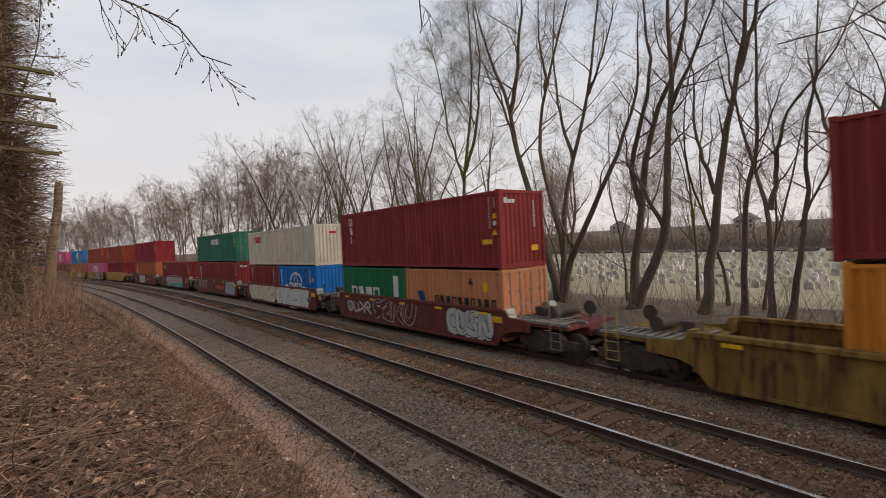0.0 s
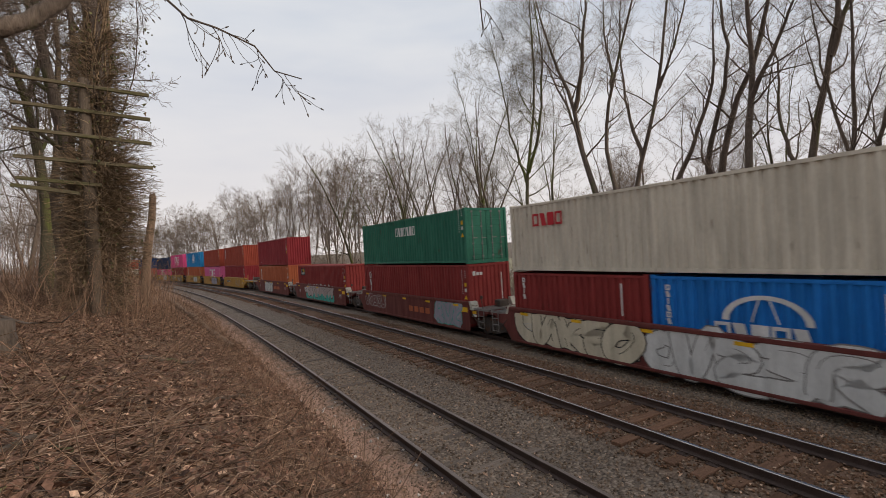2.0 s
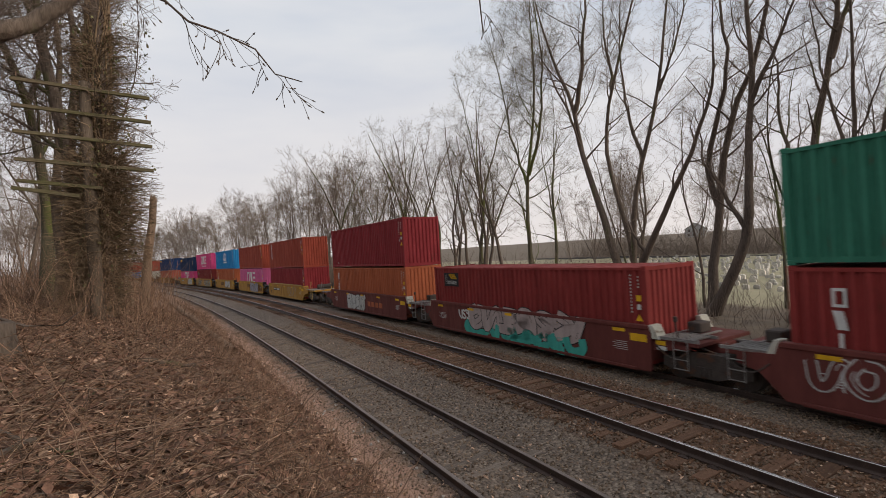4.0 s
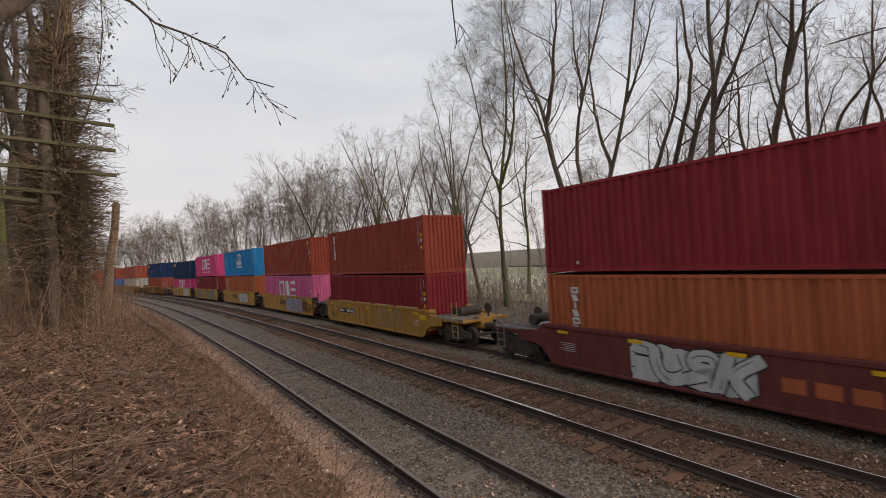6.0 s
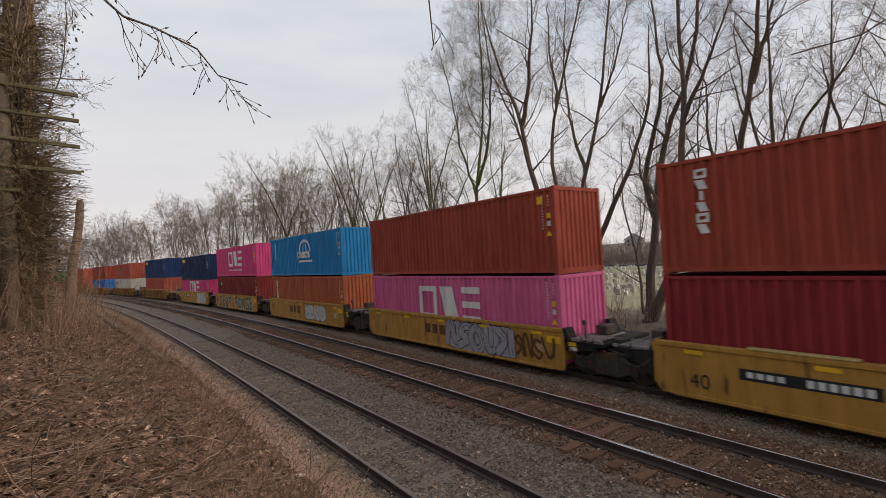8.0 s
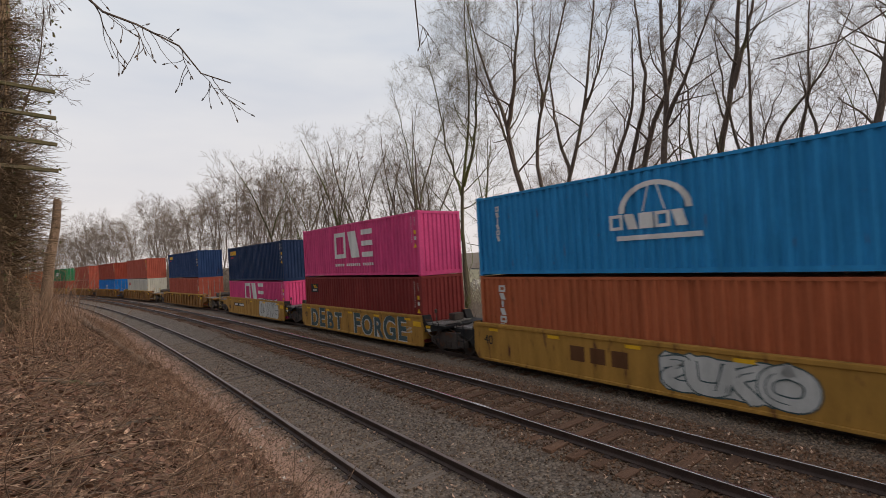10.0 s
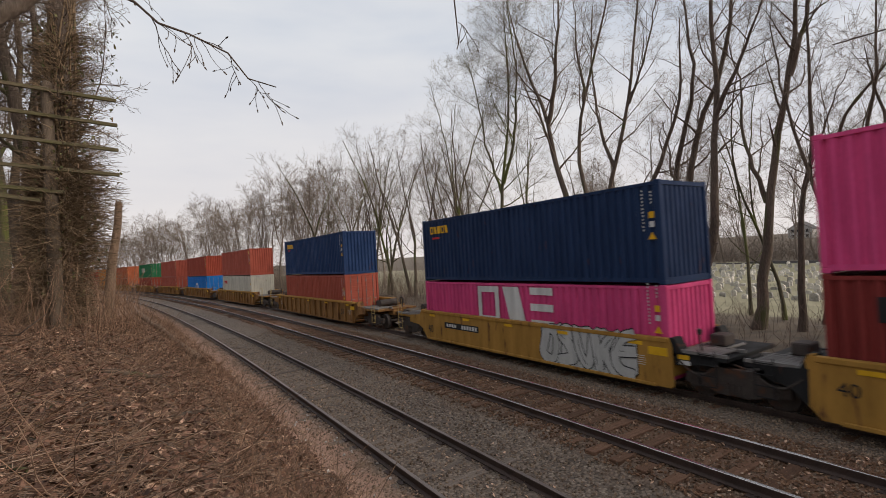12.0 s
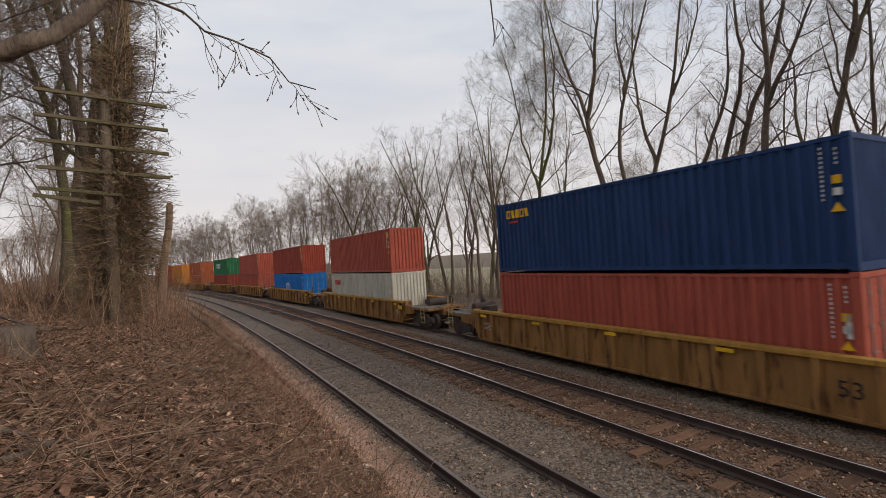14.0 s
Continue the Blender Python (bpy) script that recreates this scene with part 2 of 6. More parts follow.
def rod(bm, a, b, r, n=6, r2=None):
    a, b = Vector(a), Vector(b)
    d = b - a
    t = Matrix.Translation((a + b) / 2) @ d.to_track_quat("Z", "Y").to_matrix().to_4x4()
    bmesh.ops.create_cone(bm, cap_ends=True, segments=n, radius1=r, radius2=r if r2 is None else r2, depth=d.length, matrix=t)


def prism(bm, outline, x0, x1):
    """A (y, z) outline pushed from x0 to x1."""
    a = [bm.verts.new((x0, y, z)) for y, z in outline]
    b = [bm.verts.new((x1, y, z)) for y, z in outline]
    bm.faces.new(a)
    bm.faces.new(b[::-1])
    k = len(a)
    for i in range(k):
        bm.faces.new((a[i], b[i], b[(i + 1) % k], a[(i + 1) % k]))


def thing(name, label, category, group="", kind="", m=None):
    ob = new(name)
    ob.empty_display_size = 0.3
    if m is not None:
        ob.matrix_basis = m
    return tagged(ob, label, category, group, kind)


def tubes(lines, sides):
    """Tapered tubes along polylines [(points, radii)], as one vertex and face list."""
    vs, fs, base = [], [], 0
    ang = np.linspace(0, 2 * np.pi, sides, endpoint=False)
    ca, sa = np.cos(ang)[None, None, :, None], np.sin(ang)[None, None, :, None]
    by = {}
    for pts, rad in lines:
        by.setdefault(len(pts), []).append((pts, rad))
    for n, group in by.items():
        p = np.array([g[0] for g in group], dtype=float)
        r = np.array([g[1] for g in group], dtype=float)[:, :, None, None]
        d = np.gradient(p, axis=1)
        d /= np.linalg.norm(d, axis=2, keepdims=True) + 1e-9
        ref = np.where(np.abs(d[:, :1, 2:3]) < 0.8, np.array([0.31, 0.17, 0.93]), np.array([0.93, 0.21, 0.1]))
        e1 = np.cross(d, np.broadcast_to(ref, d.shape))
        e1 /= np.linalg.norm(e1, axis=2, keepdims=True) + 1e-9
        e2 = np.cross(d, e1)
        vs.append((p[:, :, None, :] + r * (ca * e1[:, :, None, :] + sa * e2[:, :, None, :])).reshape(-1, 3))
        a = np.arange(len(group))[:, None, None] * (n * sides) + np.arange(n - 1)[None, :, None] * sides
        j = np.arange(sides)[None, None, :]
        k = (j + 1) % sides
        fs.append((np.stack([a + j, a + k, a + sides + k, a + sides + j], axis=-1) + base).reshape(-1, 4))
        base += len(group) * n * sides
    return (np.concatenate(vs), np.concatenate(fs)) if vs else (np.zeros((0, 3)), np.zeros((0, 4), dtype=int))


# ---- ground: one sheet from the bank over the track bed and the field to the horizon ----
PROFILE_X = [-1500, -300, -60, -20, -8, -3, -1, 0, 0.6, 1.0, 1.6, 2.0, 2.5, 2.9, 3.3, 3.7, 6.0, 6.6, 7.0, 7.4, 9.9, 10.6, 11.4, 12.0, 14.6, 15.6, 16.6, 18.5, 22, 27, 34, 60, 66, 90, 300, 1500]
PROFILE_Z = [9, 5.0, 3.8, 3.6, 3.45, 2.85, 2.26, 1.92, 1.62, 1.38, 0.98, 0.62, 0.22, -0.05, -0.16, -0.18, -0.18, -0.14, -0.01, 0.0, 0.0, -0.1, -0.34, -0.38, -0.38, -0.42, -0.3, 0.0, 0.1, -0.05, -0.25, -0.1, 0.5, 1.0, 4.0, 12]


def ground_z(x, y):
    a = x - drift(y)
    z = float(np.interp(a, PROFILE_X, PROFILE_Z))
    rough = 0.035 if 2.6 < a < 17 else 0.16
    z += rough * noise.noise((x * 0.9, y * 0.9, 3.1))
    if a < 2.6:
        z += 0.10 * noise.noise((x * 0.35, y * 0.3, 9.1)) * min(1.0, (2.6 - a) / 1.5)
    return z


def ground_material():
    m = bpy.data.materials.new("earth, ballast and grass")
    m.use_nodes = True
    n, l = m.node_tree.nodes, m.node_tree.links
    b = n["Principled BSDF"]
    pos = n.new("ShaderNodeNewGeometry").outputs["Position"]
    across = n.new("ShaderNodeAttribute")
    across.attribute_name = "across"

    def noise_node(s, detail=4.0):
        t = n.new("ShaderNodeTexNoise")
        t.inputs["Scale"].default_value, t.inputs["Detail"].default_value = s, detail
        l.new(pos, t.inputs["Vector"])
        return t.outputs["Fac"]

    def cells(s):
        v = n.new("ShaderNodeTexVoronoi")
        v.inputs["Scale"].default_value = s
        l.new(pos, v.inputs["Vector"])
        return v

    def ramp(fac, stops):
        r = n.new("ShaderNodeValToRGB")
        e = r.color_ramp.elements
        while len(e) < len(stops):
            e.new(0.5)
        for el, (p, c) in zip(e, stops):
            el.position, el.color = p, (*c, 1)
        l.new(fac, r.inputs["Fac"])
        return r.outputs[0]

    def mix(fac, a, c, mode="MIX"):
        x = n.new("ShaderNodeMixRGB")
        x.blend_type = mode
        for sock, v in ((x.inputs[0], fac), (x.inputs[1], a), (x.inputs[2], c)):
            if isinstance(v, (int, float)):
                sock.default_value = v
            else:
                l.new(v, sock)
        return x.outputs[0]

    def math_node(op, a, c):
        x = n.new("ShaderNodeMath")
        x.operation = op
        for sock, v in zip(x.inputs, (a, c)):
            if isinstance(v, (int, float)):
                sock.default_value = v
            else:
                l.new(v, sock)
        return x.outputs[0]

    edge = math_node("ADD", across.outputs["Fac"], math_node("MULTIPLY", math_node("SUBTRACT", noise_node(1.6, 6), 0.5), 1.6))

    def step(a, w):
        x = n.new("ShaderNodeMapRange")
        x.inputs["From Min"].default_value, x.inputs["From Max"].default_value = a - w, a + w
        l.new(edge, x.inputs["Value"])
        return x.outputs[0]

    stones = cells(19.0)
    # cell rims are darkened: shade in the gaps between stones, painted into the colour
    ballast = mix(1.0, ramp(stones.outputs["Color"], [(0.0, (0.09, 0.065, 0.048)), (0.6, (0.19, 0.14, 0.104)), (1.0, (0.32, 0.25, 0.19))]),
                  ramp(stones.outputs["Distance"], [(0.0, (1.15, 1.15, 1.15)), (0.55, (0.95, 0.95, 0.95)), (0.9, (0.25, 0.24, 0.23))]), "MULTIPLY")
    rusty = ramp(noise_node(0.9), [(0.3, (0.13, 0.07, 0.042)), (0.7, (0.19, 0.1, 0.057))])
    leaves = cells(16.0)
    litter = mix(1.0, ramp(leaves.outputs["Color"], [(0.1, (0.085, 0.05, 0.036)), (0.5, (0.2, 0.115, 0.075)), (0.9, (0.36, 0.235, 0.16))]),
                 ramp(noise_node(30.0), [(0.25, (0.55, 0.55, 0.55)), (0.75, (1.35, 1.35, 1.35))]), "MULTIPLY")
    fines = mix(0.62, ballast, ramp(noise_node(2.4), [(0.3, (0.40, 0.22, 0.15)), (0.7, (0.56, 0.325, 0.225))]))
    floor = ramp(noise_node(1.2, 7), [(0.3, (0.10, 0.075, 0.055)), (0.7, (0.17, 0.13, 0.09))])
    lawn = ramp(noise_node(0.5, 7), [(0.3, (0.25, 0.23, 0.14)), (0.7, (0.35, 0.31, 0.2))])
    col = mix(step(2.3, 0.5), litter, fines)
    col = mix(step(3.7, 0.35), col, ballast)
    rust_fac = math_node("MULTIPLY", math_node("MULTIPLY", step(7.2, 0.5), math_node("SUBTRACT", 1.0, step(10.4, 0.5))), 0.85)
    col = mix(rust_fac, col, rusty)
    col = mix(step(17.0, 0.8), col, floor)
    col = mix(step(26.0, 0.8), col, lawn)
    col = mix(step(72.0, 2.0), col, floor)
    l.new(col, b.inputs["Base Color"])
    b.inputs["Roughness"].default_value = 0.95
    bp = n.new("ShaderNodeBump")
    bp.inputs["Strength"].default_value, bp.inputs["Distance"].default_value = 0.8, 0.03
    l.new(math_node("SUBTRACT", noise_node(26.0, 5), stones.outputs["Distance"]), bp.inputs["Height"])
    l.new(bp.outputs[0], b.inputs["Normal"])
    return m


def build_ground():
    cols = sorted(set([-1500, -900, -500, -300, -180, -110, -70, -45, -30, -22] + [round(v, 2) for v in np.arange(-16, -6, 1.0)]
                      + [round(v, 2) for v in np.arange(-6, 4.4, 0.18)] + [round(v, 2) for v in np.arange(4.5, 18, 0.3)]
                      + [round(v, 2) for v in np.arange(18, 34, 1.0)] + [36, 40, 45, 50, 56, 60, 63, 66, 72, 80, 95, 120, 160, 220, 320, 500, 900, 1500]))
    rows = sorted(set([-1500, -800, -400, -200, -120, -80, -50, -35, -25, -18, -12] + [round(v, 2) for v in np.arange(-8, 30, 0.25)]
                      + [round(v, 2) for v in np.arange(30, 80, 1.0)] + list(range(80, 200, 4)) + list(range(200, 420, 12)) + [420, 500, 700, 1100, 2000]))
    vs, ac = [], []
    for y in rows:
        dx = drift(y)
        for c in cols:
            x = c + dx
            vs.append((x, y, ground_z(x, y)))
            ac.append(c)
    k = len(cols)
    fs = [(i * k + j, i * k + j + 1, (i + 1) * k + j + 1, (i + 1) * k + j) for i in range(len(rows) - 1) for j in range(k - 1)]
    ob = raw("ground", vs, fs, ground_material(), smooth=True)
    at = ob.data.attributes.new("across", "FLOAT", "POINT")
    at.data.foreach_set("value", np.array(ac, dtype=np.float32))
    tagged(ob, "leaf-strewn bank, grey ballast bed and winter lawn", "ground", kind="structure")


build_ground()

# ---- tracks ----
RAIL = [(-0.07, 0.0), (0.07, 0.0), (0.07, 0.02), (0.012, 0.045), (0.012, 0.125), (0.037, 0.135), (0.037, 0.166), (0.028, 0.172),
        (-0.028, 0.172), (-0.037, 0.166), (-0.037, 0.135), (-0.012, 0.125), (-0.012, 0.045), (-0.07, 0.02)]


def rail_mesh(centre, side, z, parent, label):
    ss = list(np.arange(-40, 60, 1.0)) + list(np.arange(60, 330, 4.0))
    vs, fs, ix = [], [], []
    k = len(RAIL)
    for s in ss:
        wob = 0.006 * noise.noise((s * 0.11, side * 5 + centre, 0))
        for a, h in RAIL:
            x, y, _ = on_line(s, centre + side * 0.754 + a + wob)
            vs.append((x, y, z - 0.172 + h))
    for i in range(len(ss) - 1):
        for j in range(k):
            q = (j + 1) % k
            fs.append((i * k + j, i * k + q, (i + 1) * k + q, (i + 1) * k + j))
            ix.append(1 if j in (6, 7, 8) else 0)
    raw("rail", vs, fs, [M["rail"], M["rail_dull" if centre == NEAR else "rail_top"]], parent, label, index=ix)


def tie_mesh(name, mat, length):
    bm = bmesh.new()
    box(bm, -length / 2, length / 2, -0.11, 0.11, -0.17, 0, 0.012)
    for v in bm.verts:
        v.co.z += 0.012 * noise.noise(v.co * 3)
    me = bpy.data.meshes.new(name)
    bm.to_mesh(me)
    bm.free()
    me.materials.append(mat)
    return me


def build_track(name, centre, z, mat, label, seed, sunk):
    rng = random.Random(seed)
    tr = thing(name, label, "railway track", kind="structure")
    for side in (-1, 1):
        rail_mesh(centre, side, z, tr, "worn steel rail with a bright head")
    meshes = [tie_mesh("tie", mat, ln) for ln in (2.55, 2.6, 2.66)]
    rest_v, rest_f = [], []
    plates_v, plates_f = [], []
    cube = [(0, 1, 3, 2), (4, 6, 7, 5), (0, 4, 5, 1), (2, 3, 7, 6), (0, 2, 6, 4), (1, 5, 7, 3)]
    s = -14.0
    while s < 230:
        x, y, a = on_line(s, centre + rng.uniform(-0.06, 0.06))
        mm = pose(x, y, z - 0.185 - sunk + rng.uniform(-0.012, 0.01), rng.uniform(-1, 1), rng.uniform(-0.6, 0.6), a + rng.uniform(-1.6, 1.6))
        if s < 60:
            ob = new("tie", rng.choice(meshes))
            ob.parent = tr
            ob.matrix_basis = mm
            for side in (-1, 1):
                mp = pose(*on_line(s, centre + side * 0.754)[:2], z - 0.176, 0, 0, a)
                b0 = len(plates_v)
                plates_v += [tuple(mp @ Vector((i * 0.17, j * 0.09, k * 0.012))) for i in (-1, 1) for j in (-1, 1) for k in (-1, 1)]
                plates_f += [tuple(b0 + q for q in f) for f in cube]
                for i in (-1, 1):
                    b0 = len(plates_v)
                    plates_v += [tuple(mp @ Vector((i * 0.1 + p * 0.014, i * 0.05 + q * 0.014, 0.02 + k * 0.025))) for p in (-1, 1) for q in (-1, 1) for k in (-1, 1)]
                    plates_f += [tuple(b0 + q for q in f) for f in cube]
        else:
            b0 = len(rest_v)
            rest_v += [tuple(mm @ Vector((i * 1.3, j * 0.11, k * 0.085 - 0.085))) for i in (-1, 1) for j in (-1, 1) for k in (-1, 1)]
            rest_f += [tuple(b0 + q for q in f) for f in cube]
        s += 0.53 + rng.uniform(-0.03, 0.03)
    tagged(raw("ties", rest_v, rest_f, mat, tr), kind="stuff")
    tagged(raw("tie_plates", plates_v, plates_f, M["rail"], tr), kind="stuff")


build_track("track_near", NEAR, Z_NEAR, M["tie_grey"], "lightly used siding with grey sunken wooden ties", 3, -0.005)
build_track("track_middle", MID, Z_MID, M["tie_rust"], "empty main track with rust-stained wooden ties", 4, -0.01)
build_track("track_far", FAR, Z_FAR, M["tie_rust"], "main track under the passing freight train", 5, -0.01)


# ---- train ----
SPEED = 12.53
T_ROWS = [i * 0.5 for i in range(29)]


def train_pose(s0, t, z=0.0, span=12.19):
    """The pose of a rigid unit whose load begins at s0 along the line at the clip's start."""
    s = s0 - SPEED * t
    x0, y0, _ = on_line(s, FAR)
    x1, y1, _ = on_line(s + span, FAR)
    return pose(x0, y0, Z_FAR + z, 0, 0, math.degrees(math.atan2(-(x1 - x0), y1 - y0)))


MOVERS = []


def corrugated(bm, length, z0, z1, x, sign, pitch, depth, axis):
    """A wall of trapezoid ribs; axis 'y': along the side at x; axis 'x': across the end at y = x."""
    n = max(2, round(length / pitch))
    p = length / n
    pts = []
    for i in range(n):
        for f, d in ((0.0, 0), (0.36, 0), (0.52, 1), (0.84, 1)):
            pts.append(((i + f) * p, d))
    pts.append((length, 0))
    lo, hi = [], []
    for a, d in pts:
        off = x - sign * depth * d
        co = (off, a) if axis == "y" else (a - length / 2, off)
        lo.append(bm.verts.new((*co, z0)))
        hi.append(bm.verts.new((*co, z1)))
    for i in range(len(pts) - 1):
        bm.faces.new((lo[i], lo[i + 1], hi[i + 1], hi[i]))


def container(s0, y0, z, length, mat, label, doors=False, marks=(), h=2.896, end_marks=()):
    """A ribbed steel container whose front end stands at y0 of its car; marks are (material, y0, y1, z0, z1) blocks on its side."""
    w = 1.219
    c = thing("shipping_container", label, "shipping container", "containers on the train")
    mt = M[mat]
    for sx in (-1, 1):
        bm = bmesh.new()
        corrugated(bm, length - 0.2, 0.14, h - 0.10, sx * (w - 0.012), sx, 0.28, 0.06, "y")
        for v in bm.verts:
            v.co.y += 0.1
        part("side_panel", bm, mt, c)
        bm = bmesh.new()
        box(bm, sx * w, sx * (w - 0.06), 0.1, length - 0.1, h - 0.125, h - 0.04)
        part("top_rail", bm, mt, c)
        bm = bmesh.new()
        box(bm, sx * w, sx * (w - 0.06), 0.1, length - 0.1, 0.06, 0.18)
        part("bottom_rail", bm, mt, c)
        for yy in (0.0, length):
            s2 = 1 if yy == 0 else -1
            bm = bmesh.new()
            box(bm, sx * w, sx * (w - 0.13), yy, yy + s2 * 0.15, 0.118, h - 0.118, 0.01)
            part("corner_post", bm, mt, c)
            for zz in (0.0, h - 0.118):
                bm = bmesh.new()
                box(bm, sx * (w + 0.004), sx * (w - 0.16), yy - s2 * 0.004, yy + s2 * 0.178, zz, zz + 0.118, 0.012)
                part("corner_casting", bm, M["steel"] if mat in ("black",) else mt, c)
    for yy in (0.0, length):
        s2 = 1 if yy == 0 else -1
        bm = bmesh.new()
        box(bm, -w + 0.13, w - 0.13, yy + s2 * 0.01, yy + s2 * 0.13, 0.0, 0.18)
        part("end_sill", bm, mt, c)
        bm = bmesh.new()
        box(bm, -w + 0.13, w - 0.13, yy + s2 * 0.01, yy + s2 * 0.13, h - 0.14, h - 0.02)
        part("end_header", bm, mt, c)
        if doors and yy == 0:
            for sx in (-1, 1):
                bm = bmesh.new()
                box(bm, sx * 0.012, sx * (w - 0.14), 0.05, 0.1, 0.19, h - 0.15, 0.01)
                for k in range(5):
                    zz = 0.4 + k * 0.46
                    box(bm, sx * 0.08, sx * (w - 0.2), 0.036, 0.055, zz, zz + 0.3, 0.008)
                d = part("door", bm, mt, c)
                for xx in (0.3, 0.82):
                    bm = bmesh.new()
                    rod(bm, (sx * xx, 0.015, 0.12), (sx * xx, 0.015, h - 0.12), 0.017)
                    box(bm, sx * xx - 0.02, sx * xx + 0.26, 0.004, 0.02, 1.18, 1.22)
                    for zz in (0.3, 0.9, 1.7, 2.4):
                        box(bm, sx * xx - 0.05, sx * xx + 0.05, 0.008, 0.05, zz, zz + 0.07)
                    part("lock_rod", bm, M["grating"], d)
        else:
            bm = bmesh.new()
            corrugated(bm, 2 * w - 0.26, 0.18, h - 0.14, yy + s2 * 0.03, -s2, 0.235, 0.045, "x")
            part("end_panel", bm, mt, c)
    bm = bmesh.new()
    prev = None
    for k in range(int((length - 0.24) / 0.12)):
        zz = h - (0.042 if (k // 2) % 2 else 0.06)
        row = (bm.verts.new((-w + 0.05, 0.12 + k * 0.12, zz)), bm.verts.new((w - 0.05, 0.12 + k * 0.12, zz)))
        if prev:
            bm.faces.new((prev[0], prev[1], row[1], row[0]))
        prev = row
    part("roof", bm, mt, c)
    bm = bmesh.new()
    box(bm, -w + 0.07, w - 0.07, 0.12, length - 0.12, 0.07, 0.13)
    part("floor_frame", bm, M["steel"], c)
    for kind, ya, yb, za, zb in marks:
        bm = bmesh.new()
        if kind.startswith("ring"):
            t = 0.16 * abs(yb - ya) + 0.02
            for q in ((ya, yb, za, za + t), (ya, yb, zb - t, zb), (ya, ya + t, za + t, zb - t), (yb - t, yb, za + t, zb - t)):
                box(bm, -w - 0.006, -w + 0.002, q[0], q[1], q[2], q[3])
            kind = kind[5:]
        elif kind.startswith("tri"):
            prism(bm, [(ya, za), (yb, za), ((ya + yb) / 2, zb)], -w - 0.006, -w + 0.002)
            kind = kind[4:]
        elif kind.startswith("dome"):
            cy, r = (ya + yb) / 2, (yb - ya) / 2
            arc = [(cy - r * math.cos(a), za + (zb - za) * math.sin(a)) for a in np.linspace(0, math.pi, 15)]
            inner = [(cy + (q - cy) * 0.84, za + (k - za) * 0.84) for q, k in arc]
            for i in range(14):
                prism(bm, [arc[i], arc[i + 1], inner[i + 1], inner[i]], -w - 0.006, -w + 0.002)
            for f in (0.35, 0.65):
                rod(bm, (-w - 0.003, ya + 2 * r * f, za), (-w - 0.003, cy + (f - 0.5) * r * 0.6, zb * 0.96 + za * 0.04), 0.02)
            kind = kind[5:]
        elif kind.startswith("slant"):
            d = 0.3 * (yb - ya)
            prism(bm, [(ya, za), (yb - d, za), (yb, zb), (ya + d, zb)], -w - 0.006, -w + 0.002)
            kind = kind[6:]
        else:
            box(bm, -w - 0.006, -w + 0.002, ya, yb, za, zb)
        part("marking", bm, M[kind], c)
    for kind, xa, xb, za, zb in end_marks:
        bm = bmesh.new()
        box(bm, xa, xb, 0.018, 0.034, za, zb)
        part("marking", bm, M[kind], c)
    MOVERS.append((c, s0, y0, z))
    return c


def codes(length, col="white"):
    """The small columns of code marks and warning signs near a container's front corner."""
    out = [(col, 0.52, 0.56, 2.6 - k * 0.1, 2.65 - k * 0.1) for k in range(12)]
    out += [(col, 0.25, 0.29, 2.55 - k * 0.1, 2.6 - k * 0.1) for k in range(4)]
    return out + [("yellow_mark", 0.2, 0.36, 1.85, 2.03), (col, 0.21, 0.35, 1.6, 1.76), ("tri yellow_mark", 0.17, 0.41, 1.26, 1.46)]


def letters_column(y, z_top, n, col="white", hgt=0.3, wid=0.26):
    shapes = ("ring ", "slant ", "", "slant ", "ring ", "slant ")
    return [(shapes[k % 6] + col, y + (0.36 * wid if k % 6 == 2 else 0), y + wid * (0.64 if k % 6 == 2 else 1.0), z_top - (k + 1) * hgt * 1.18, z_top - k * hgt * 1.18 - hgt * 0.18) for k in range(n)]


def word(y_left, z0, hgt, n, col="white", wid=0.7, gap=0.2):
    """A lettered name as plain blocks; reads from high y (far end) to low y."""
    out, y = [], y_left
    for k in range(n):
        w_ = hgt * wid
        out.append((("slant " if k % 3 == 1 else "ring " if k % 3 == 0 else "") + col, y - w_, y, z0, z0 + hgt))
        y -= w_ + hgt * gap
    return out


GLYPHS = [
    [[(0.95, 0.85), (0.4, 1.0), (0.08, 0.75), (0.5, 0.52), (0.9, 0.3), (0.55, 0.02), (0.05, 0.15)]],
    [[(0.5, 1.0), (0.08, 0.7), (0.1, 0.2), (0.5, 0.0), (0.92, 0.25), (0.9, 0.75), (0.5, 1.0)]],
    [[(0.1, 0.0), (0.05, 0.9), (0.3, 1.0), (0.65, 0.1), (0.95, 0.05), (0.92, 1.0)]],
    [[(0.95, 0.95), (0.2, 0.9), (0.05, 0.5), (0.25, 0.05), (0.95, 0.05)], [(0.15, 0.5), (0.75, 0.52)]],
    [[(0.1, 1.0), (0.1, 0.3), (0.45, 0.0), (0.85, 0.25), (0.92, 1.0)]],
    [[(0.1, 0.0), (0.12, 1.0)], [(0.95, 1.0), (0.25, 0.5), (0.95, 0.0)]],
    [[(0.08, 0.0), (0.12, 0.95), (0.75, 0.95), (0.85, 0.6), (0.2, 0.5), (0.95, 0.0)]]]


def rounded(pts, times=2):
    """Corner cutting: a smooth line through a few hand strokes."""
    for _ in range(times):
        out = [pts[0]]
        for (a, b), (c, d) in zip(pts, pts[1:]):
            out += [(a * 0.75 + c * 0.25, b * 0.75 + d * 0.25), (a * 0.25 + c * 0.75, b * 0.25 + d * 0.75)]
        pts = out + [pts[-1]]
    return pts


